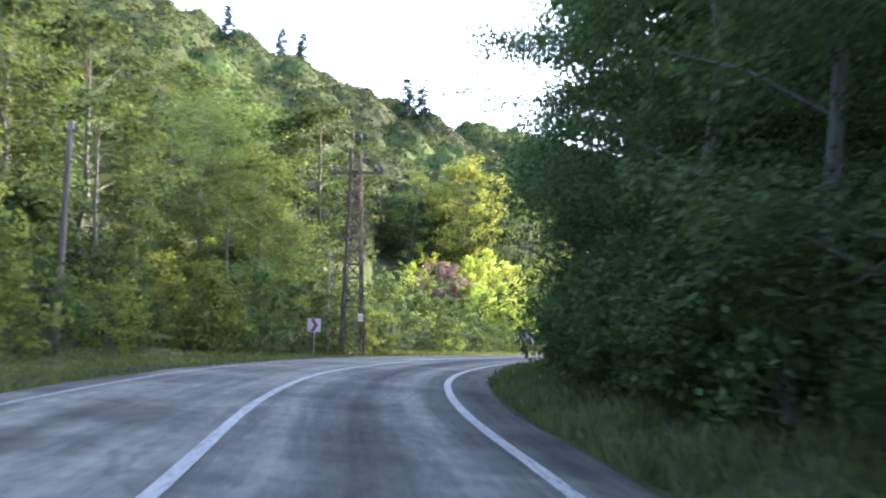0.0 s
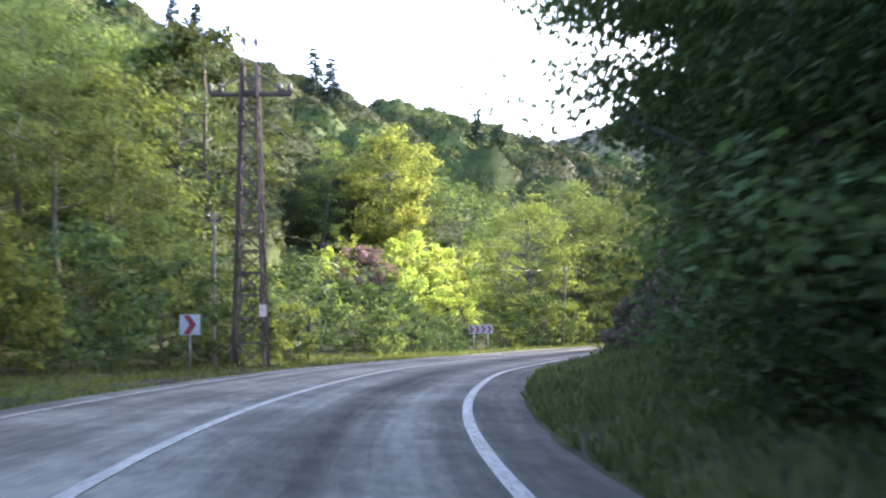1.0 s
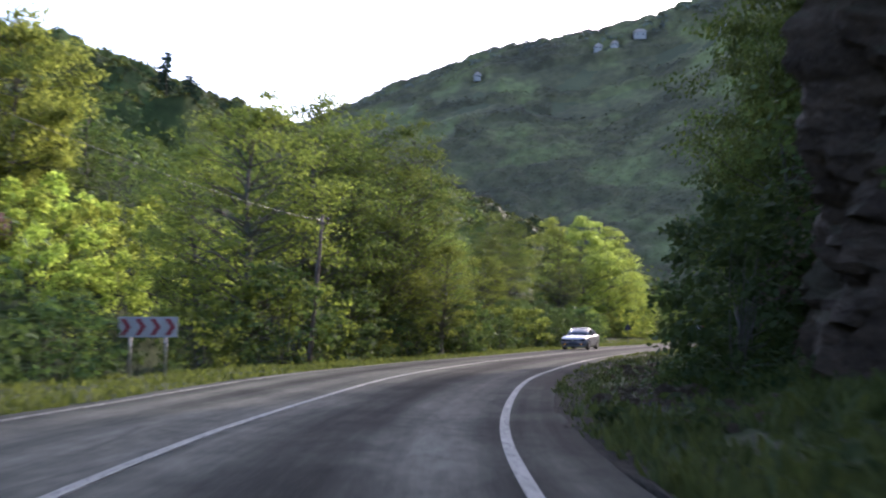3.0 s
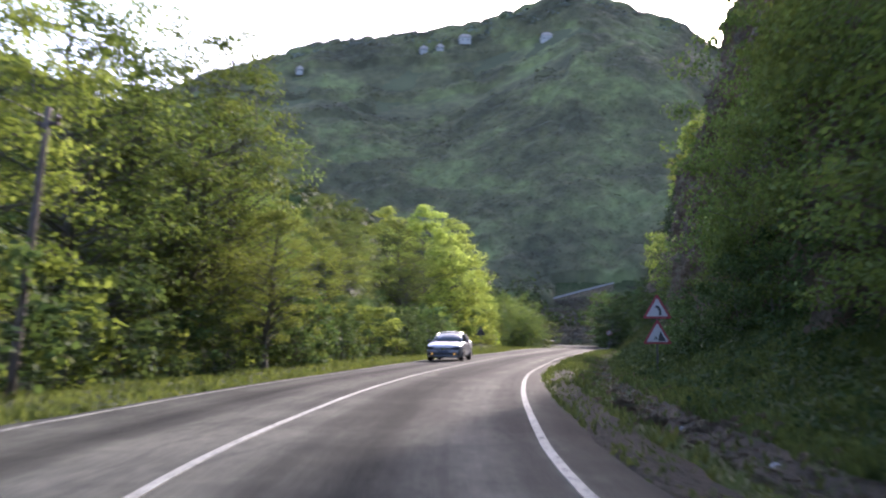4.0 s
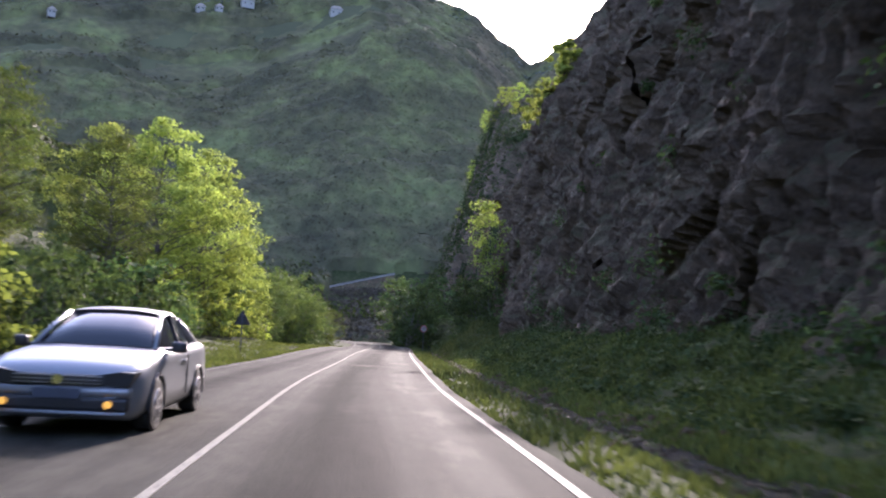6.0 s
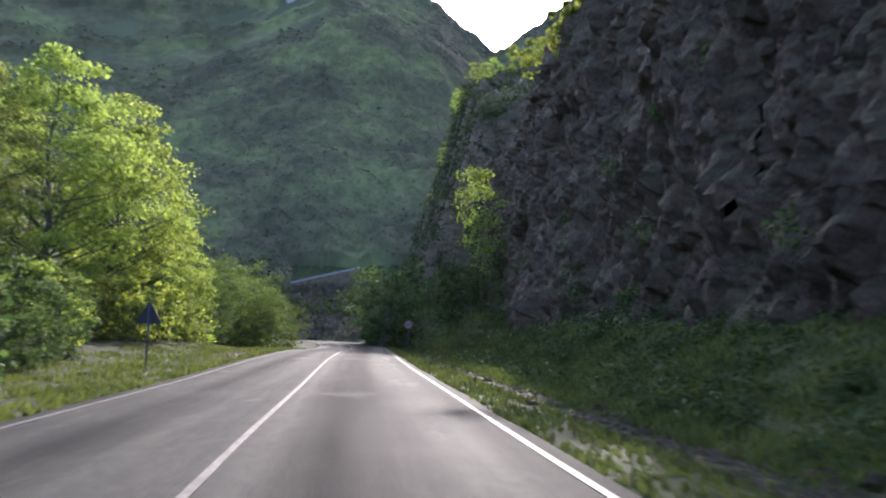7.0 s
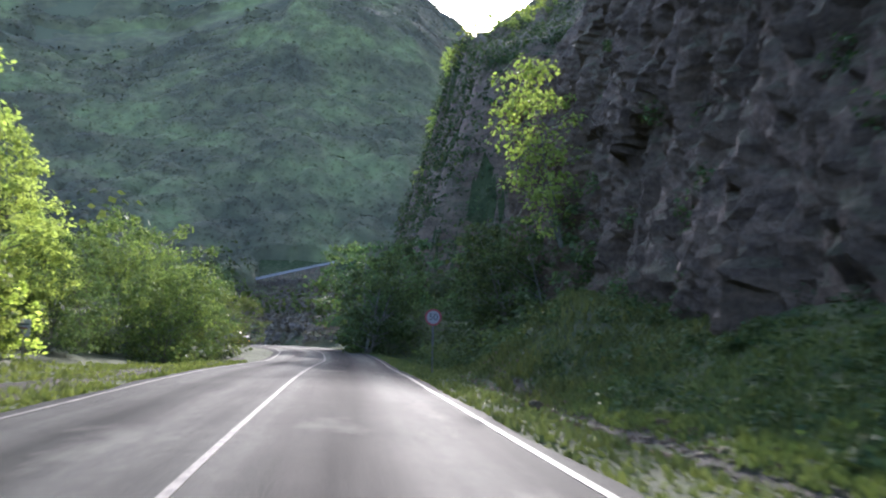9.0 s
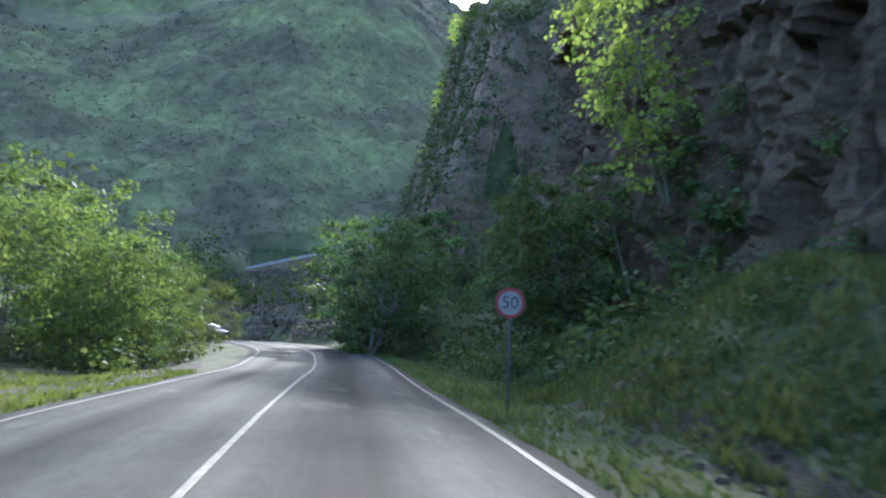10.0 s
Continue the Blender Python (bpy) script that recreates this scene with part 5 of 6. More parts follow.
def loft(stations, ring):
    """Bridges rings of equal length made at each station; closed at the ends."""
    rows = [ring(*st) for st in stations]
    k = len(rows[0])
    sh = Shape()
    f = [(i * k + j, i * k + (j + 1) % k, (i + 1) * k + (j + 1) % k, (i + 1) * k + j) for i in range(len(rows) - 1) for j in range(k)]
    f += [tuple(range(k))[::-1], tuple((len(rows) - 1) * k + j for j in range(k))]
    return sh.add([p for r in rows for p in r], f)


def body_ring(y, w, low, belt, topw, top):
    half = [(0.0, low), (w * 0.86, low), (w * 0.97, low + 0.10), (w, low + 0.28), (w * 0.985, belt - 0.12), (w * 0.95, belt), (topw, top - 0.02), (topw * 0.6, top), (0.0, top + 0.012)]
    return [(x, y, z) for x, z in half] + [(-x, y, z) for x, z in half[-2:0:-1]]


def cabin_ring(y, w, low, topw, top):
    half = [(0.0, low), (w, low), (w * 0.985, low + 0.05), (topw * 1.03, top - 0.07), (topw * 0.95, top - 0.015), (topw * 0.5, top + 0.012), (0.0, top + 0.02)]
    return [(x, y, z) for x, z in half] + [(-x, y, z) for x, z in half[-2:0:-1]]


def sedan(name, label, paint):
    ob = thing(name, label, "car")
    st = [(-2.24, 0.62, 0.30, 0.60, 0.45, 0.64), (-2.18, 0.78, 0.22, 0.68, 0.62, 0.74), (-2.0, 0.86, 0.19, 0.76, 0.70, 0.83), (-1.6, 0.885, 0.19, 0.86, 0.72, 0.91), (-1.0, 0.89, 0.19, 0.92, 0.74, 0.98), (-0.75, 0.89, 0.19, 0.94, 0.76, 1.0), (0.4, 0.89, 0.19, 0.96, 0.78, 1.0), (1.3, 0.89, 0.20, 0.98, 0.76, 1.02), (1.75, 0.87, 0.22, 0.99, 0.72, 1.05), (2.1, 0.84, 0.26, 0.96, 0.68, 1.04), (2.22, 0.76, 0.34, 0.85, 0.6, 0.92)]
    body = part("body", loft(st, body_ring), paint, ob, smooth=False)
    body.data.polygons.foreach_set("use_smooth", np.ones(len(body.data.polygons), bool))
    cab = [(-0.95, 0.74, 0.93, 0.66, 1.0), (-0.55, 0.75, 0.93, 0.61, 1.22), (-0.15, 0.76, 0.93, 0.57, 1.41), (0.3, 0.76, 0.93, 0.56, 1.455), (0.8, 0.76, 0.93, 0.55, 1.44), (1.15, 0.75, 0.94, 0.55, 1.38), (1.5, 0.73, 0.95, 0.58, 1.2), (1.85, 0.7, 0.97, 0.62, 1.05)]
    part("glasshouse", loft(cab, cabin_ring), GLASS_DARK, ob, "dark reflecting windows", smooth=True)
    roof = Shape()
    rows = []
    for y, w, low, topw, top in cab[2:6]:
        rows.append([(-topw * 1.04, y, top - 0.045), (-topw * 0.95, y, top + 0.005), (-topw * 0.5, y, top + 0.032), (0, y, top + 0.04), (topw * 0.5, y, top + 0.032), (topw * 0.95, y, top + 0.005), (topw * 1.04, y, top - 0.045)])
    roof.add([p for r in rows for p in r], [(i * 7 + j, i * 7 + j + 1, i * 7 + j + 8, i * 7 + j + 7) for i in range(3) for j in range(6)])
    part("roof", roof, paint, ob, smooth=True)
    for sx in (-1, 1):
        part("windscreen_pillar", Shape().tube([(sx * 0.735, -0.97, 0.97), (sx * 0.66, -0.55, 1.2), (sx * 0.59, -0.13, 1.40)], [0.032, 0.028, 0.026], 6), paint, ob, smooth=True)
        part("door_pillar", Shape().tube([(sx * 0.765, 0.35, 0.95), (sx * 0.66, 0.37, 1.2), (sx * 0.585, 0.4, 1.42)], [0.035, 0.03, 0.03], 6), TRIM, ob)
        part("rear_pillar", Shape().tube([(sx * 0.69, 1.75, 1.0), (sx * 0.615, 1.42, 1.19), (sx * 0.55, 1.1, 1.36)], [0.07, 0.06, 0.03], 6), paint, ob, smooth=True)
        mirror = part("mirror", Shape().box((0.19, 0.12, 0.14), (sx * 0.98, -0.72, 1.0), bevel=0.035), TRIM, ob, "dark door mirror", smooth=True)
        part("mirror_arm", Shape().box((0.16, 0.05, 0.04), (sx * 0.86, -0.70, 0.96), bevel=0.01), TRIM, mirror)
        part("headlight", Shape().prism([(-0.26, -0.06), (0.16, -0.09), (0.23, 0.08), (0.06, 0.085), (-0.24, 0.03)] if sx > 0 else [(0.26, -0.06), (0.24, 0.03), (-0.06, 0.085), (-0.23, 0.08), (-0.16, -0.09)], 0.34, (sx * 0.60, -2.085, 0.655)), LAMP_GLASS, ob, "clear glass headlight")
        part("fog_light", disc(0.042, 0.05, 0.38, 0, 14), amber, ob, "lit amber front lamp").location = (sx * 0.56, -2.285, 0)
        part("door_handle", Shape().box((0.03, 0.18, 0.03), (sx * 0.895, 0.15, 0.80), bevel=0.008), paint, ob)
        part("door_seam", Shape().box((0.012, 0.012, 0.55), (sx * 0.892, 0.38, 0.62)), TRIM, ob)
        for wy in (-1.35, 1.28):
            wheel = part("wheel", Shape().tube([(sx * 0.66, wy, 0.32), (sx * 0.70, wy, 0.32), (sx * 0.86, wy, 0.32), (sx * 0.895, wy, 0.32)], [0.29, 0.318, 0.318, 0.285], 22), RUBBER, ob, "black tyre", smooth=False)
            part("rim", Shape().tube([(sx * 0.86, wy, 0.32), (sx * 0.902, wy, 0.32)], [0.215, 0.2], 18), RIM, wheel, "alloy rim")
            for q in range(5):
                a = q * 2 * math.pi / 5
                part("spoke_gap", Shape().box((0.012, 0.07, 0.10), (sx * 0.904, wy + 0.125 * math.sin(a), 0.32 + 0.125 * math.cos(a)), Matrix.Rotation(-a, 3, "X")), TRIM, wheel)
            ang = np.linspace(-0.15, math.pi + 0.15, 13)
            part("wheel_arch", Shape().tube([(sx * 0.885, wy + 0.36 * math.cos(t), 0.32 + 0.36 * math.sin(t)) for t in ang], [0.028] * 13, 6), TRIM, ob)
    grille = part("grille", Shape().box((1.0, 0.10, 0.12), (0, -2.225, 0.635), bevel=0.03), TRIM, ob, "black slatted grille")
    for k in range(3):
        part("slat", Shape().box((0.94, 0.012, 0.008), (0, -2.275, 0.60 + 0.04 * k)), RIM, grille)
    part("badge", disc(0.055, 0.02, 0.64, -2.275, 18), CHROME, ob, "plain round chrome badge")
    part("bumper", Shape().box((1.58, 0.12, 0.11), (0, -2.205, 0.51), bevel=0.04), paint, ob, smooth=True)
    part("air_intake", Shape().box((1.54, 0.12, 0.16), (0, -2.215, 0.375), bevel=0.04), TRIM, ob, "black lower air intake")
    part("bumper_lip", Shape().box((1.5, 0.10, 0.045), (0, -2.225, 0.275), bevel=0.018), paint, ob, smooth=True)
    part("number_plate", Shape().box((0.52, 0.015, 0.11), (0, -2.29, 0.49), bevel=0.004), PLATE, ob, "dull number plate")
    part("bonnet_edge", Shape().tube([(-0.70, -1.0, 0.985), (-0.35, -1.06, 1.0), (0.35, -1.06, 1.0), (0.70, -1.0, 0.985)], [0.012] * 4, 5), TRIM, ob)
    return ob


def drive(ob, s, d, towards=False):
    p = at_road(s, d, crown_of_road(d))
    k = int(np.argmin(np.abs(S - s)))
    az = math.degrees(math.atan2(TAN[k, 0], TAN[k, 1]))
    ob.matrix_basis = pose(*p, 0, 0, -az + (0 if towards else 180))
    return ob


car = sedan("sedan_car", "silver sedan with lit amber front lamps on the road", CAR_PAINT)
drive(car, 111.9, -1.78, True)
dark_car = sedan("sedan_car", "black sedan coming round the far bend of the road", plain("black_car_paint", (0.012, 0.012, 0.014), 0.6, 0.0, 0.05, 2.0))
drive(dark_car, 247.0, -1.7, True)


# ---- houses and road on the far slope ----
def house(label, az, el, w, deep, h, roof_h=1.6):
    x, y, z = on_slope(az, el)
    ob = thing("house", label, "house", group="hillside houses", at=(x, y, z), turn=-az + 8)
    part("wall", Shape().box((w, deep, h + 2), (0, 0, h / 2 - 1)), WALLPAINT, ob)
    part("roof", Shape().prism([(-w / 2 - 0.5, 0), (w / 2 + 0.5, 0), (w / 2 - 1.5, roof_h), (-w / 2 + 1.5, roof_h)], deep + 1.2, (0, 0, h)), ROOFTILE, ob)
    n = max(2, int(w / 3))
    for k in range(n):
        for lev in range(int(h // 2.2)):
            part("window", Shape().box((0.8, 0.12, 0.9), ((k + 0.5 - n / 2) * w / n, -deep / 2 - 0.05, 1.2 + 2.2 * lev)), GLASS_DARK, ob)
    return ob


house("white two-storey house high on the wooded slope", 42.7, 19.0, 8, 7, 3.2)
house("white house with pale roof high on the wooded slope", 48.2, 19.0, 7, 7, 3.4)
house("low white house on the wooded slope", 39.9, 18.4, 5, 5, 2.2)
house("low white house on the wooded slope", 41.0, 18.5, 4.4, 5, 2.5)
house("small white house on the wooded slope", 31.6, 16.8, 4, 5, 2.3)

# ---- plants on the rock and the far bank ----
rng = np.random.default_rng(77)


def leafy(name, label, category, centres, radii, n, size, leaf, flat=0.6, kind="stuff"):
    me = quad_mesh(name, leaf_quads(np.random.default_rng(len(centres)), np.array(centres), np.array(radii), n, size, flat))
    me.materials.append(leaf)
    return tagged(new(name, me), label, category, kind=kind)


def cliff_tree(label, x, y, z, h, r, leaf, seed):
    ob = tree("cliff_tree", label, seed, h, r, 0.08, 42, 60, 0.29, leaf, 0.6, 0.08, "small tree", stems=2, cluster_r=0.13)
    ob.matrix_basis = pose(x, y, z, 0, 0, 40 * seed)
    return ob


cliff_tree("sunlit yellow-green small tree growing from the rock face", 118.3, 133.3, 6.2, 10.0, 2.0, LEAF_SPRING, 3)
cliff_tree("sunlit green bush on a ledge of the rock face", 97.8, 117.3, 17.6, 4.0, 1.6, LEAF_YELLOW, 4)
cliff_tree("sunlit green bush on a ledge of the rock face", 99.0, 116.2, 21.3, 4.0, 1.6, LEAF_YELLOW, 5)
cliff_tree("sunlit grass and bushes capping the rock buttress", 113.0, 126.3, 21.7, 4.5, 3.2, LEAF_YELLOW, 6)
# moss, ivy and small bushes clinging to the rock
spots, size_of = [], []
for k in range(170):
    s, h = rng.uniform(44, 196), 24 * rng.random() ** 1.6
    d = float(cliff_foot(np.array([s]))[0]) + 0.2 * h - 0.1 + rng.normal(0, 0.35)
    spots.append(at_road(np.array([s]), np.array([d]), h)[0])
    size_of.append(rng.uniform(0.35, 1.0))
for k in range(150):
    s, h = rng.uniform(33, 57), rng.uniform(0.5, 15)
    if s > 46 and h < 4.2:
        continue
    d = float(cliff_foot(np.array([s]))[0]) + 0.2 * h - 0.5 + rng.normal(0, 0.4)
    spots.append(at_road(np.array([s]), np.array([d]), h)[0])
    size_of.append(rng.uniform(0.8, 1.5))
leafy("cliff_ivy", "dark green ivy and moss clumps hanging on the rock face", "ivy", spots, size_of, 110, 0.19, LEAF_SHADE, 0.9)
spots, size_of = [], []
for k in range(80):
    s = rng.uniform(40, 235)
    d = float(cliff_foot(np.array([s]))[0]) - 0.6 - 1.8 * rng.random()
    p = at_road(np.array([s]), np.array([d]))[0]
    spots.append((p[0], p[1], ground_at(p[0], p[1]) + 0.25))
    size_of.append(rng.uniform(0.25, 0.6))
leafy("bank_weeds", "low green weeds and nettles along the foot of the rock", "weeds", spots, size_of, 70, 0.15, LEAF_DEEP, 0.6)


# ---- grass ----
def grass(name, label, bands, n, tall, seed, blades=None):
    rng = np.random.default_rng(seed)
    s0, s1, d0, d1 = bands
    s = rng.uniform(s0, s1, n)
    d0 = right_edge(s) + d0 if d1 > 0 else left_edge(s) + d0
    d = d0 + (d1 - d0) * rng.random(n) ** 1.3
    keep = wobble(s * 1.0, d * 3.0, 6.0, seed) > -0.55
    s, d = s[keep], d[keep]
    p = at_road(s, d)
    z = ground_z(p[:, 0], p[:, 1])
    k = len(s)
    a = rng.uniform(0, 6.28, k)
    h = tall * rng.uniform(0.35, 1.2, k) * (0.75 + 0.4 * wobble(s, d, 4.0, seed + 1))
    w = 0.02 + 0.05 * rng.random(k)
    base = np.stack([p[:, 0], p[:, 1], z - 0.03], 1)
    side = np.stack([np.cos(a), np.sin(a), 0 * a], 1) * w[:, None]
    lean = rng.normal(0, 0.35, (k, 3)) * h[:, None]
    lean[:, 2] = h
    q = np.stack([base - side, base + side, base + lean + side * 0.25, base + lean - side * 0.25], 1)
    me = quad_mesh(name, q)
    me.materials.append(blades or GRASS)
    return tagged(new(name, me), label, "grass", kind="stuff")


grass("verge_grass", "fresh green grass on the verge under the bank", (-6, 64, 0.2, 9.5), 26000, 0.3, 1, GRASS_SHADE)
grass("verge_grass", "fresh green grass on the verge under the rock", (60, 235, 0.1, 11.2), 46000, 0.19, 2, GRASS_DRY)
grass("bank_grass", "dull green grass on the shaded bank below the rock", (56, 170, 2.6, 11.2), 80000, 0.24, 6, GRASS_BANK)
grass("mound_grass", "sunlit tufted grass on the mound below the rock", (168, 192, 2.2, 11.5), 12000, 0.34, 4, GRASS_DRY)
grass("verge_grass", "fresh green grass on the verge towards the stream", (-6, 195, -0.2, -9.0), 48000, 0.2, 3)


# ---- scrub on the right bank and round the far bend ----
def scrub(name, label, n, band, r0, r1, per, size, leaf, seed):
    rng = np.random.default_rng(seed)
    s, d = rng.uniform(band[0], band[1], n), rng.uniform(min(band[2:]), max(band[2:]), n)
    if band[2] > 0:
        d = band[2] + (cliff_foot(s) + band[3] - band[2]) * rng.random(n)
    p = at_road(s, d)
    way = np.degrees(np.arctan2(p[:, 0] - 23.3, p[:, 1] - 74.0))
    p = p[(way < 47.5) | (way > 54.0) | (np.hypot(p[:, 0] - 23.3, p[:, 1] - 74.0) < 155)]
    n = len(p)
    rad = rng.uniform(r0, r1, n)
    p[:, 2] = ground_z(p[:, 0], p[:, 1]) + 0.35 * rad
    return leafy(name, label, "scrub", p, rad, per, size, leaf, 0.75)


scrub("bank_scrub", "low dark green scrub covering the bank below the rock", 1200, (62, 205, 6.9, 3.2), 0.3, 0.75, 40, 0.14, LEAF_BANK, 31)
scrub("bend_scrub", "dark green bushes on the outer side of the far bend", 420, (186, 262, 7.0, 10.0), 0.9, 2.0, 64, 0.3, LEAF_SHADE, 32)
scrub("bend_scrub", "dark green bushes on the inner side of the far bend", 340, (196, 262, -30.0, -6.5), 0.7, 1.5, 52, 0.3, LEAF_SHADE, 33)
bend_tree = tree("hazel_tree", "dark leafy tree added below the rock to shade the far bend", 90, 7.5, 3.2, 0.06, 60, 60, 0.3, LEAF_SHADE, 0.5, 0.12, cluster_r=0.13, stems=2, round_top=0.5)
# tall dark trees added on the sun side to throw shade across the bend
for k, (q, away, h) in enumerate([(203.5, 18, 1.15), (206, 21, 1.3), (209, 24, 1.35)]):
    p = at_road(q, 0.0) + np.array((to_sun.x, to_sun.y, 0)) * away
    plant(copy_thing(bend_tree, Matrix()), p[0], p[1], 47.0 * k, h)
for k in range(5):
    p = at_road(192 + 5.0 * k + rng.normal(0, 0.8), 11.0 + 3 * rng.random())
    one = bend_tree if k == 0 else copy_thing(bend_tree, Matrix())
    plant(one, p[0], p[1], 71.0 * k, rng.uniform(0.65, 1.0))

# ---- fallen stones ----
def stone_mesh(seed, detail=3):
    bm = bmesh.new()
    bmesh.ops.create_icosphere(bm, subdivisions=detail, radius=1.0)
    noise.seed_set(seed)
    for v in bm.verts:
        v.co = v.co * (1 + 0.5 * noise.fractal(v.co * 1.3 + Vector((seed, 0, 0)), 0.7, 2.0, 6)) * Vector((1, 0.8, 0.6))
    me = bpy.data.meshes.new("stone")
    bm.to_mesh(me)
    bm.free()
    me.materials.append(ROCK)
    return me


stones = [stone_mesh(k + 2) for k in range(4)]
big_stones = [stone_mesh(k + 12, 5) for k in range(2)]
for k in range(150):
    s = rng.uniform(62, 178)
    d = rng.normal(6.2, 0.55)
    p = at_road(np.array([s]), np.array([d]))[0]
    r = 0.05 + 0.22 * rng.random() ** 3
    ob = new("stone", stones[k % 4])
    ob.matrix_basis = pose(p[0], p[1], ground_at(p[0], p[1]) + 0.2 * r, *rng.uniform(-25, 25, 2), rng.uniform(0, 360)) @ Matrix.Scale(r, 4)
    tagged(ob, "grey stone fallen from the rock into the ditch", "stone", "fallen stones")
for k, (s, d, r) in enumerate([(52.6, 7.5, 1.35), (54.6, 8.0, 1.7), (50.9, 7.9, 1.0), (49.2, 8.3, 0.7)]):
    p = at_road(np.array([s]), np.array([d]))[0]
    ob = new("boulder", big_stones[k % 2])
    ob.matrix_basis = pose(p[0], p[1], ground_at(p[0], p[1]) + 0.3 * r, 0, 0, 70 * k) @ Matrix.Diagonal((r, r, r * 1.75, 1))
    tagged(ob, "dark mossy boulder at the foot of the rock face", "boulder", "boulders")
# scraps of litter
for k, (s, d) in enumerate([(52.0, 5.4), (50.4, 5.0), (72.5, 6.0), (77, 6.3), (81.5, 6.1), (86, 5.8), (70.5, 6.4), (99, 6.2), (118, 5.9)]):
    p = at_road(np.array([s]), np.array([d]))[0]
    me = Shape().prism([(-0.06, -0.035), (0.015, -0.045), (0.065, 0.0), (0.03, 0.045), (-0.055, 0.035)], 0.03).mesh("litter")
    me.materials.append(SHEET_DIM)
    ob = new("litter", me)
    ob.matrix_basis = pose(p[0], p[1], ground_at(p[0], p[1]) + 0.05, 70, 10 * k, 50 * k)
    tagged(ob, "crumpled white scrap of litter in the grass", "litter", "litter")

# ---- road on the far slope ----
u = np.linspace(0, 1, 40)
az, far = np.radians(48.4 + 4.4 * u), 322 + 22 * u
top = ground_z(23.3 + far * np.sin(az), 74 + far * np.cos(az))
top = top[0] + 1.1 + (top[-1] - top[0] + 0.4) * u


def out_there(way, dist, rise):
    return np.stack([23.3 + dist * np.sin(way), 74 + dist * np.cos(way), rise + 0 * way], 1)


v = [out_there(az, far, top - 0.8), out_there(az, far, top), out_there(az, far + 0.5, top), out_there(az, far + 0.5, top - 0.9), out_there(az, far + 6.0, top - 0.9)]
tagged(sheet("retaining_wall", np.concatenate(v), 5, 40, PALE_CONCRETE, smooth=False), "pale concrete retaining wall of a road on the far slope", "wall", kind="structure")
v = [out_there(az, far - 9 * g, top - 0.75 - 6 * g + 0.5 * np.sin(az * 900 + 9 * g) * (0 < g < 1)) for g in np.linspace(0, 1, 12)]
tagged(sheet("cut_slope", np.concatenate(v), 12, 40, ROCK, smooth=False), "bare brown rock cutting below the far retaining wall", "slope", kind="structure")


def on_cut_slope(x, y):
    way, r = np.degrees(np.arctan2(x - 23.3, y - 74.0)), np.hypot(x - 23.3, y - 74.0)
    return (way > 46.5) & (way < 55.5) & (r > 262) & (r < 316 + 5 * (way - 48.4))


woods("slope_scrub", "low brownish scrub on the bare slope below the far wall", scatter(2200, (195, 220, 310, 320), on_cut_slope, 23), 0.9, 2.6, 32, 0.5, LEAF_DRY, 24)


def on_valley_floor(x, y):
    s, d = along_across(x, y)
    way, r = np.degrees(np.arctan2(x - 23.3, y - 74.0)), np.hypot(x - 23.3, y - 74.0)
    return (way > 45.5) & (way < 56.5) & (r > 165) & (r < 285) & (np.abs(d) > 7.5)


woods("valley_scrub", "low brownish scrub on the valley floor beyond the bend", scatter(4200, (120, 150, 270, 290), on_valley_floor, 19), 1.6, 3.0, 30, 0.55, LEAF_DRY, 20)

# rock spur by the far bend
sx, sy = np.meshgrid(np.arange(158, 262, 0.95), np.arange(128, 236, 0.95), indexing="ij")
bare = step(0.5, 4, spur_z(sx, sy))
rugged = np.array([noise.fractal((a * 0.22, b * 0.22, 3.0), 0.6, 2.2, 7) for a, b in zip(sx.ravel(), sy.ravel())]).reshape(sx.shape)
sz = ground_z(sx, sy) + bare * (0.5 + 3.6 * rugged) - 1.5 * (1 - bare)
spur = sheet("rock_spur", np.stack([sx + 1.4 * bare * rugged, sy, sz], -1).reshape(-1, 3), sx.shape[0], sx.shape[1], ROCK, smooth=False)
spur.data.flip_normals()
tagged(spur, "steep brown rock spur rising beyond the far bend", "cliff", kind="structure")
for k, (a, b, h) in enumerate([(9, 58, 5.5), (12, 60, 6.0), (16, 56, 6.0), (20, 58, 5.5), (25, 54, 6.0), (31, 56, 6.0), (38, 52, 6.0), (45, 50, 6.0), (13, 50, 4.5), (7, 62, 4.5)]):
    x, y = 171.6 + 0.559 * a + 0.829 * b, 178.8 - 0.829 * a + 0.559 * b
    cliff_tree("sunlit yellow-green bush on the crest of the rock spur", x, y, ground_at(x, y) - 0.3, h, 0.5 * h, LEAF_YELLOW, 40 + k)

def on_spur(x, y):
    px, py = x - 171.6, y - 178.8
    right = 0.559 * px - 0.829 * py
    return (spur_z(x, y) > 2) & (right < 60) & (wobble(x, y, 11, 8.0) > -0.35)


woods("spur_woods", "dark scrub and small trees on the rock spur", scatter(3600, (160, 118, 262, 236), on_spur, 35), 2.2, 3.2, 40, 0.42, LEAF_SHADE, 36)

def on_spur_face(x, y):
    px, py = x - 171.6, y - 178.8
    right, deep = 0.559 * px - 0.829 * py, 0.829 * px + 0.559 * py
    return (spur_z(x, y) > 3) & (right < 60) & ((right < 13) | (deep < 6)) & (wobble(x, y, 9, 2.0) > -0.5)


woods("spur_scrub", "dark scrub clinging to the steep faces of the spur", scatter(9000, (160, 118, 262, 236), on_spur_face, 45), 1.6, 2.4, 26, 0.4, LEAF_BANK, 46)

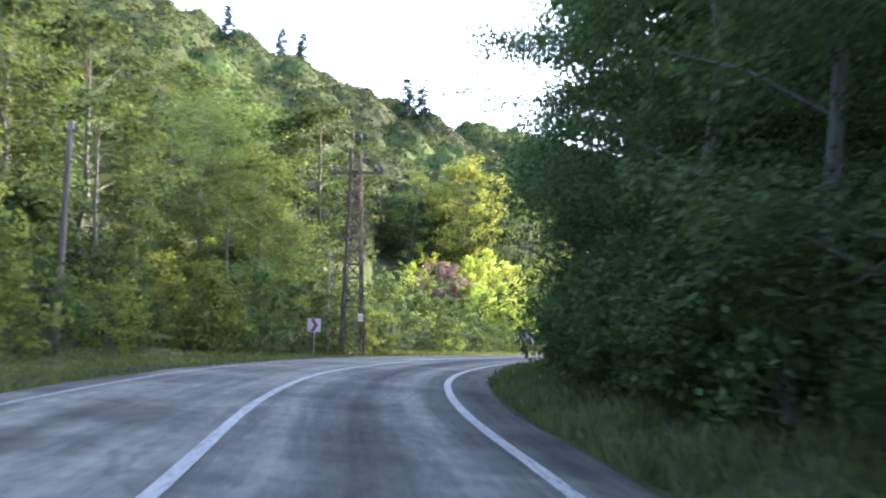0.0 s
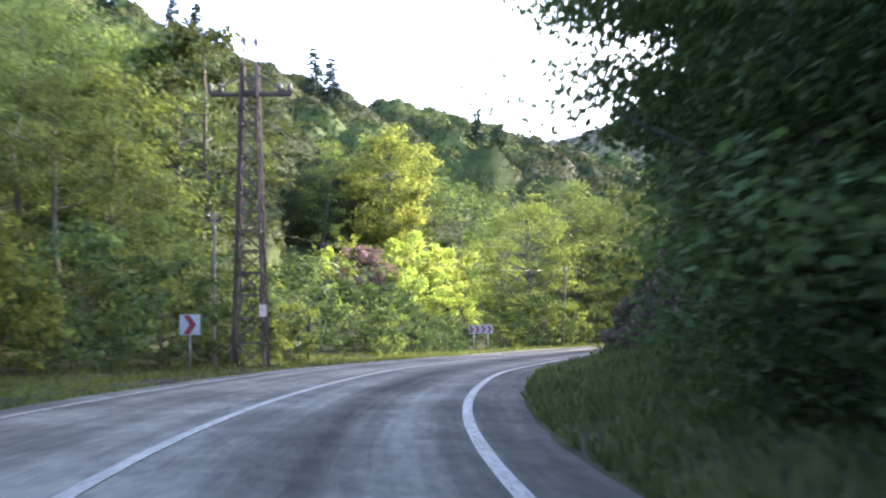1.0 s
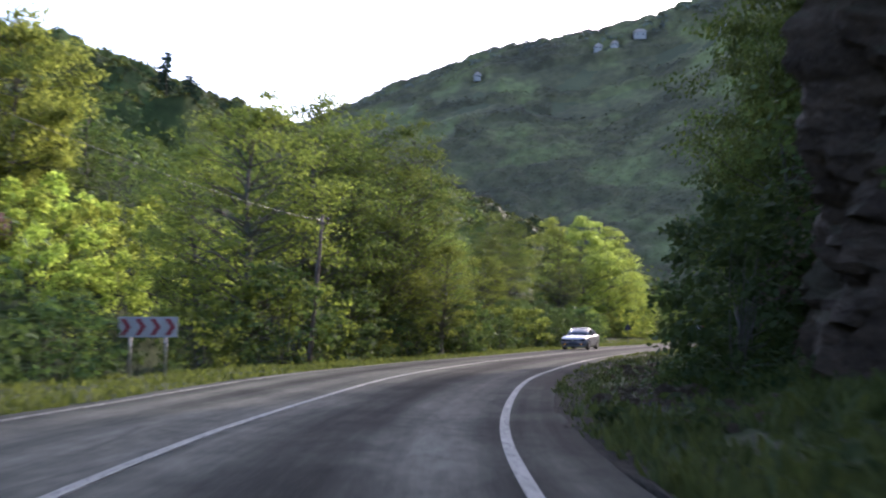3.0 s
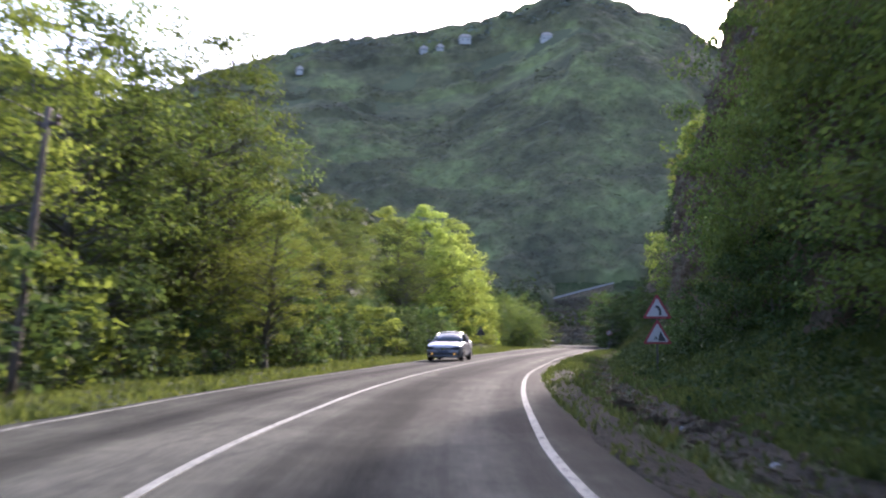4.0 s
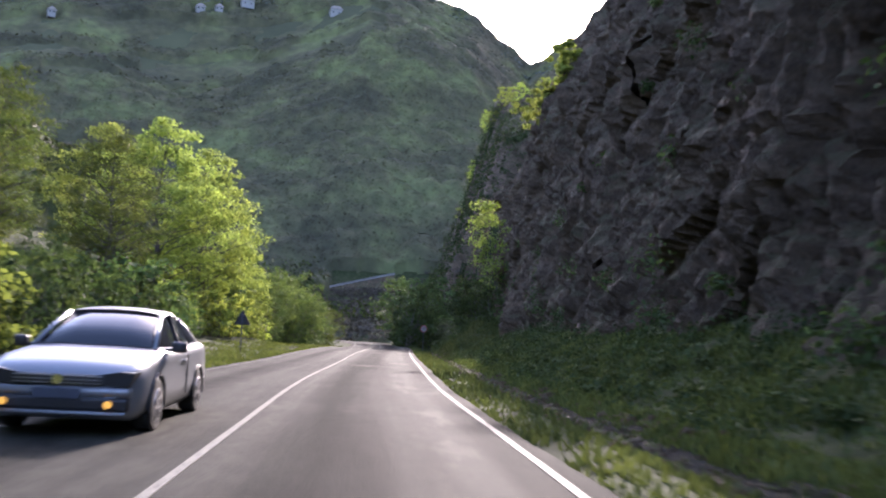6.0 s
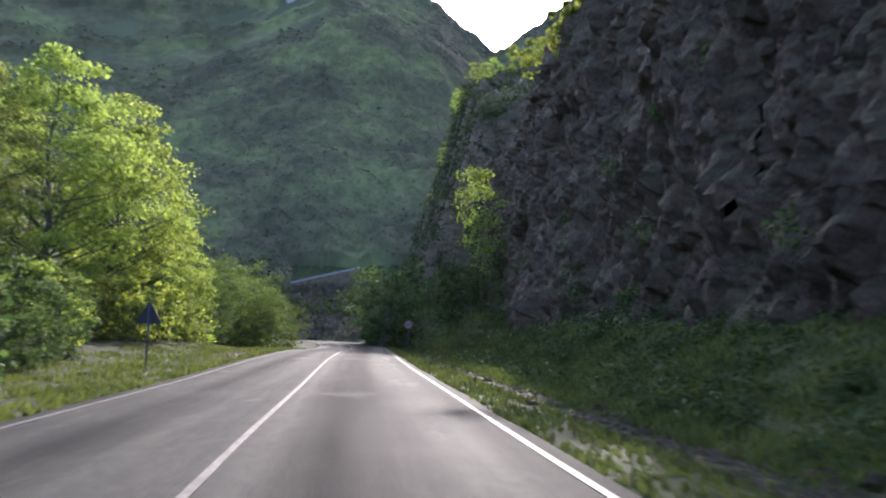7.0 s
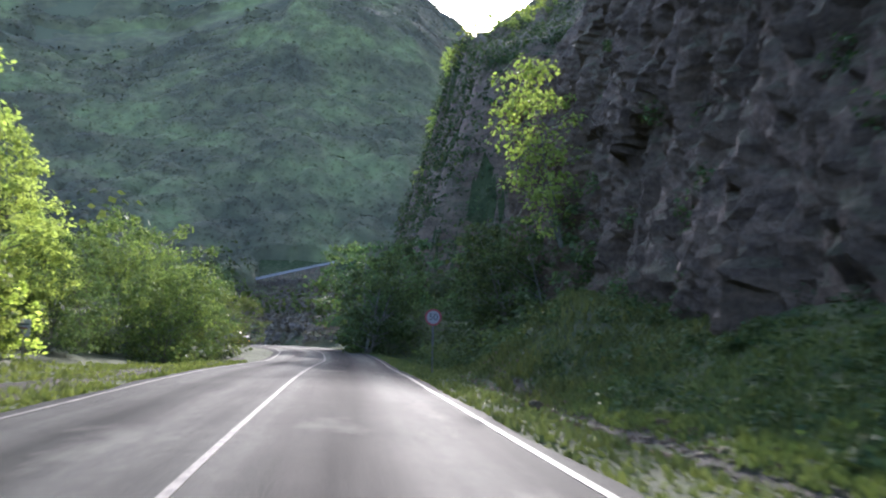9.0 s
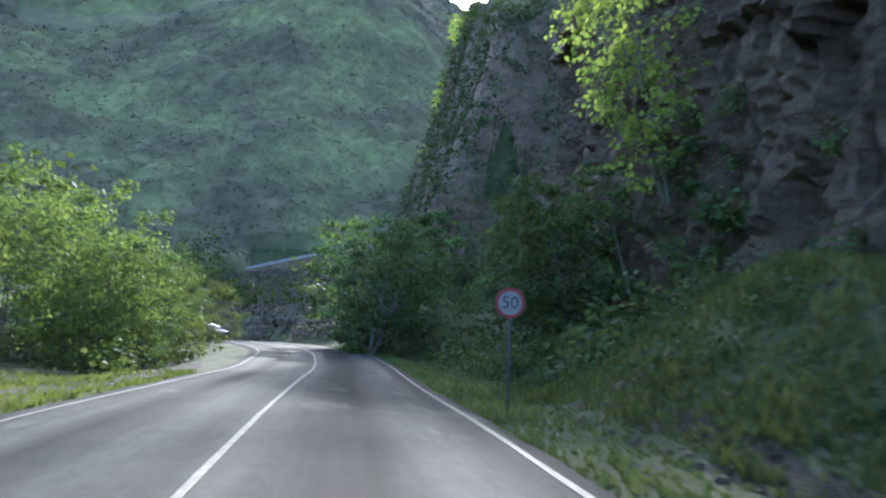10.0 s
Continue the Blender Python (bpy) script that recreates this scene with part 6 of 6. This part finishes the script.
# low thicket between the stream and the hill, its shade put into darker leaves
def on_thicket(x, y):
    s, d = along_across(x, y)
    return (d < -27) & ~((x < 25) & (y > 99) & (y < 121)) & (x > -3) & (x < 80) & (y > 94) & (y < 176) & (x - 0.6 * (y - 94) < 32)


woods("thicket", "dense green thicket on the gentle slope beyond the stream", scatter(700, (-3, 94, 80, 176), on_thicket, 15), 4.6, 4.6, 56, 0.6, LEAF_WOODS, 16)


# ---- gravel beside the asphalt ----
def gravel_material():
    m, nt, b = material("gravel_and_soil")
    v = coords(nt)
    vor = nt.nodes.new("ShaderNodeTexVoronoi")
    vor.inputs["Scale"].default_value = 14.0
    nt.links.new(v, vor.inputs["Vector"])
    big = noise_of(nt, v, 0.8)
    c = ramp(nt, big, [(0.35, (0.014, 0.0125, 0.0085)), (0.65, (0.03, 0.027, 0.019))])
    c = mixed(nt, 0.55, c, ramp(nt, vor.outputs["Color"], [(0.2, (0.008, 0.008, 0.006)), (0.8, (0.042, 0.04, 0.032))]))
    nt.links.new(c, b.inputs["Base Color"])
    b.inputs["Roughness"].default_value = 0.95
    b.inputs["Specular IOR Level"].default_value = 0.06
    bumped(nt, b, vor.outputs["Distance"], 0.8, 0.05)
    return m


GRAVEL = gravel_material()


def gravel_strip(label, s0, s1, d0, d1, seed):
    ss = np.arange(s0, s1, 0.6)
    fade = np.minimum(1, np.minimum(ss - s0, s1 - 0.6 - ss) / 6 + 0.02)
    mid, half = (d0 + d1) / 2, (d1 - d0) / 2 * fade
    cols = []
    for e in np.linspace(-1, 1, 7):
        d = mid + e * (half + 0.22 * fade * wobble(ss, ss * 0, 3.1, seed + e))
        p = at_road(ss, d)
        p[:, 2] = ground_z(p[:, 0], p[:, 1]) + (0.05 + 0.03 * wobble(ss, d * 4, 1.7, seed) if abs(e) < 0.9 else -0.03)
        cols.append(p)
    return tagged(sheet("gravel_shoulder", np.concatenate(cols), 7, len(ss), GRAVEL), label, "gravel", kind="structure")


gravel_strip("grey dirt shoulder with thin grass beside the asphalt", 56, 104, 4.1, 5.0, 4.0)
gravel_strip("grey gravel and rubble along the ditch below the rock", 60, 182, 5.75, 6.7, 1.0)
gravel_strip("brown dirt shoulder beside the asphalt", 150, 205, -5.9, -4.1, 2.0)
gravel_strip("grey gravel edge beside the asphalt", 4, 60, -5.3, -4.3, 3.0)
pebbles = np.random.default_rng(5)
n = 2600
ps, pd = pebbles.uniform(60, 182, n), pebbles.normal(6.25, 0.4, n)
pp = at_road(ps, pd)
pp[:, 2] = ground_z(pp[:, 0], pp[:, 1]) + 0.05
cube = np.array([(-1, -1, -1), (1, -0.8, -1), (0.9, 1, -1), (-0.8, 0.9, -1), (-0.6, -0.7, 0.7), (0.7, -0.5, 1), (0.5, 0.7, 0.8), (-0.7, 0.5, 0.6)], float)
faces = np.array([(0, 1, 5, 4), (1, 2, 6, 5), (2, 3, 7, 6), (3, 0, 4, 7), (4, 5, 6, 7)])
a, r = pebbles.uniform(0, 6.28, n), 0.025 + 0.07 * pebbles.random(n) ** 2
cx, cy = cube[None, :, 0] * np.cos(a)[:, None] - cube[None, :, 1] * np.sin(a)[:, None], cube[None, :, 0] * np.sin(a)[:, None] + cube[None, :, 1] * np.cos(a)[:, None]
pv = np.stack([cx, cy, np.repeat(cube[None, :, 2] * 0.7, n, 0)], 2) * r[:, None, None] + pp[:, None]
me = quad_mesh("rubble", pv[:, faces].reshape(-1, 4, 3))
me.materials.append(ROCK)
tagged(new("rubble", me), "small broken stones scattered along the ditch", "rubble", kind="stuff")
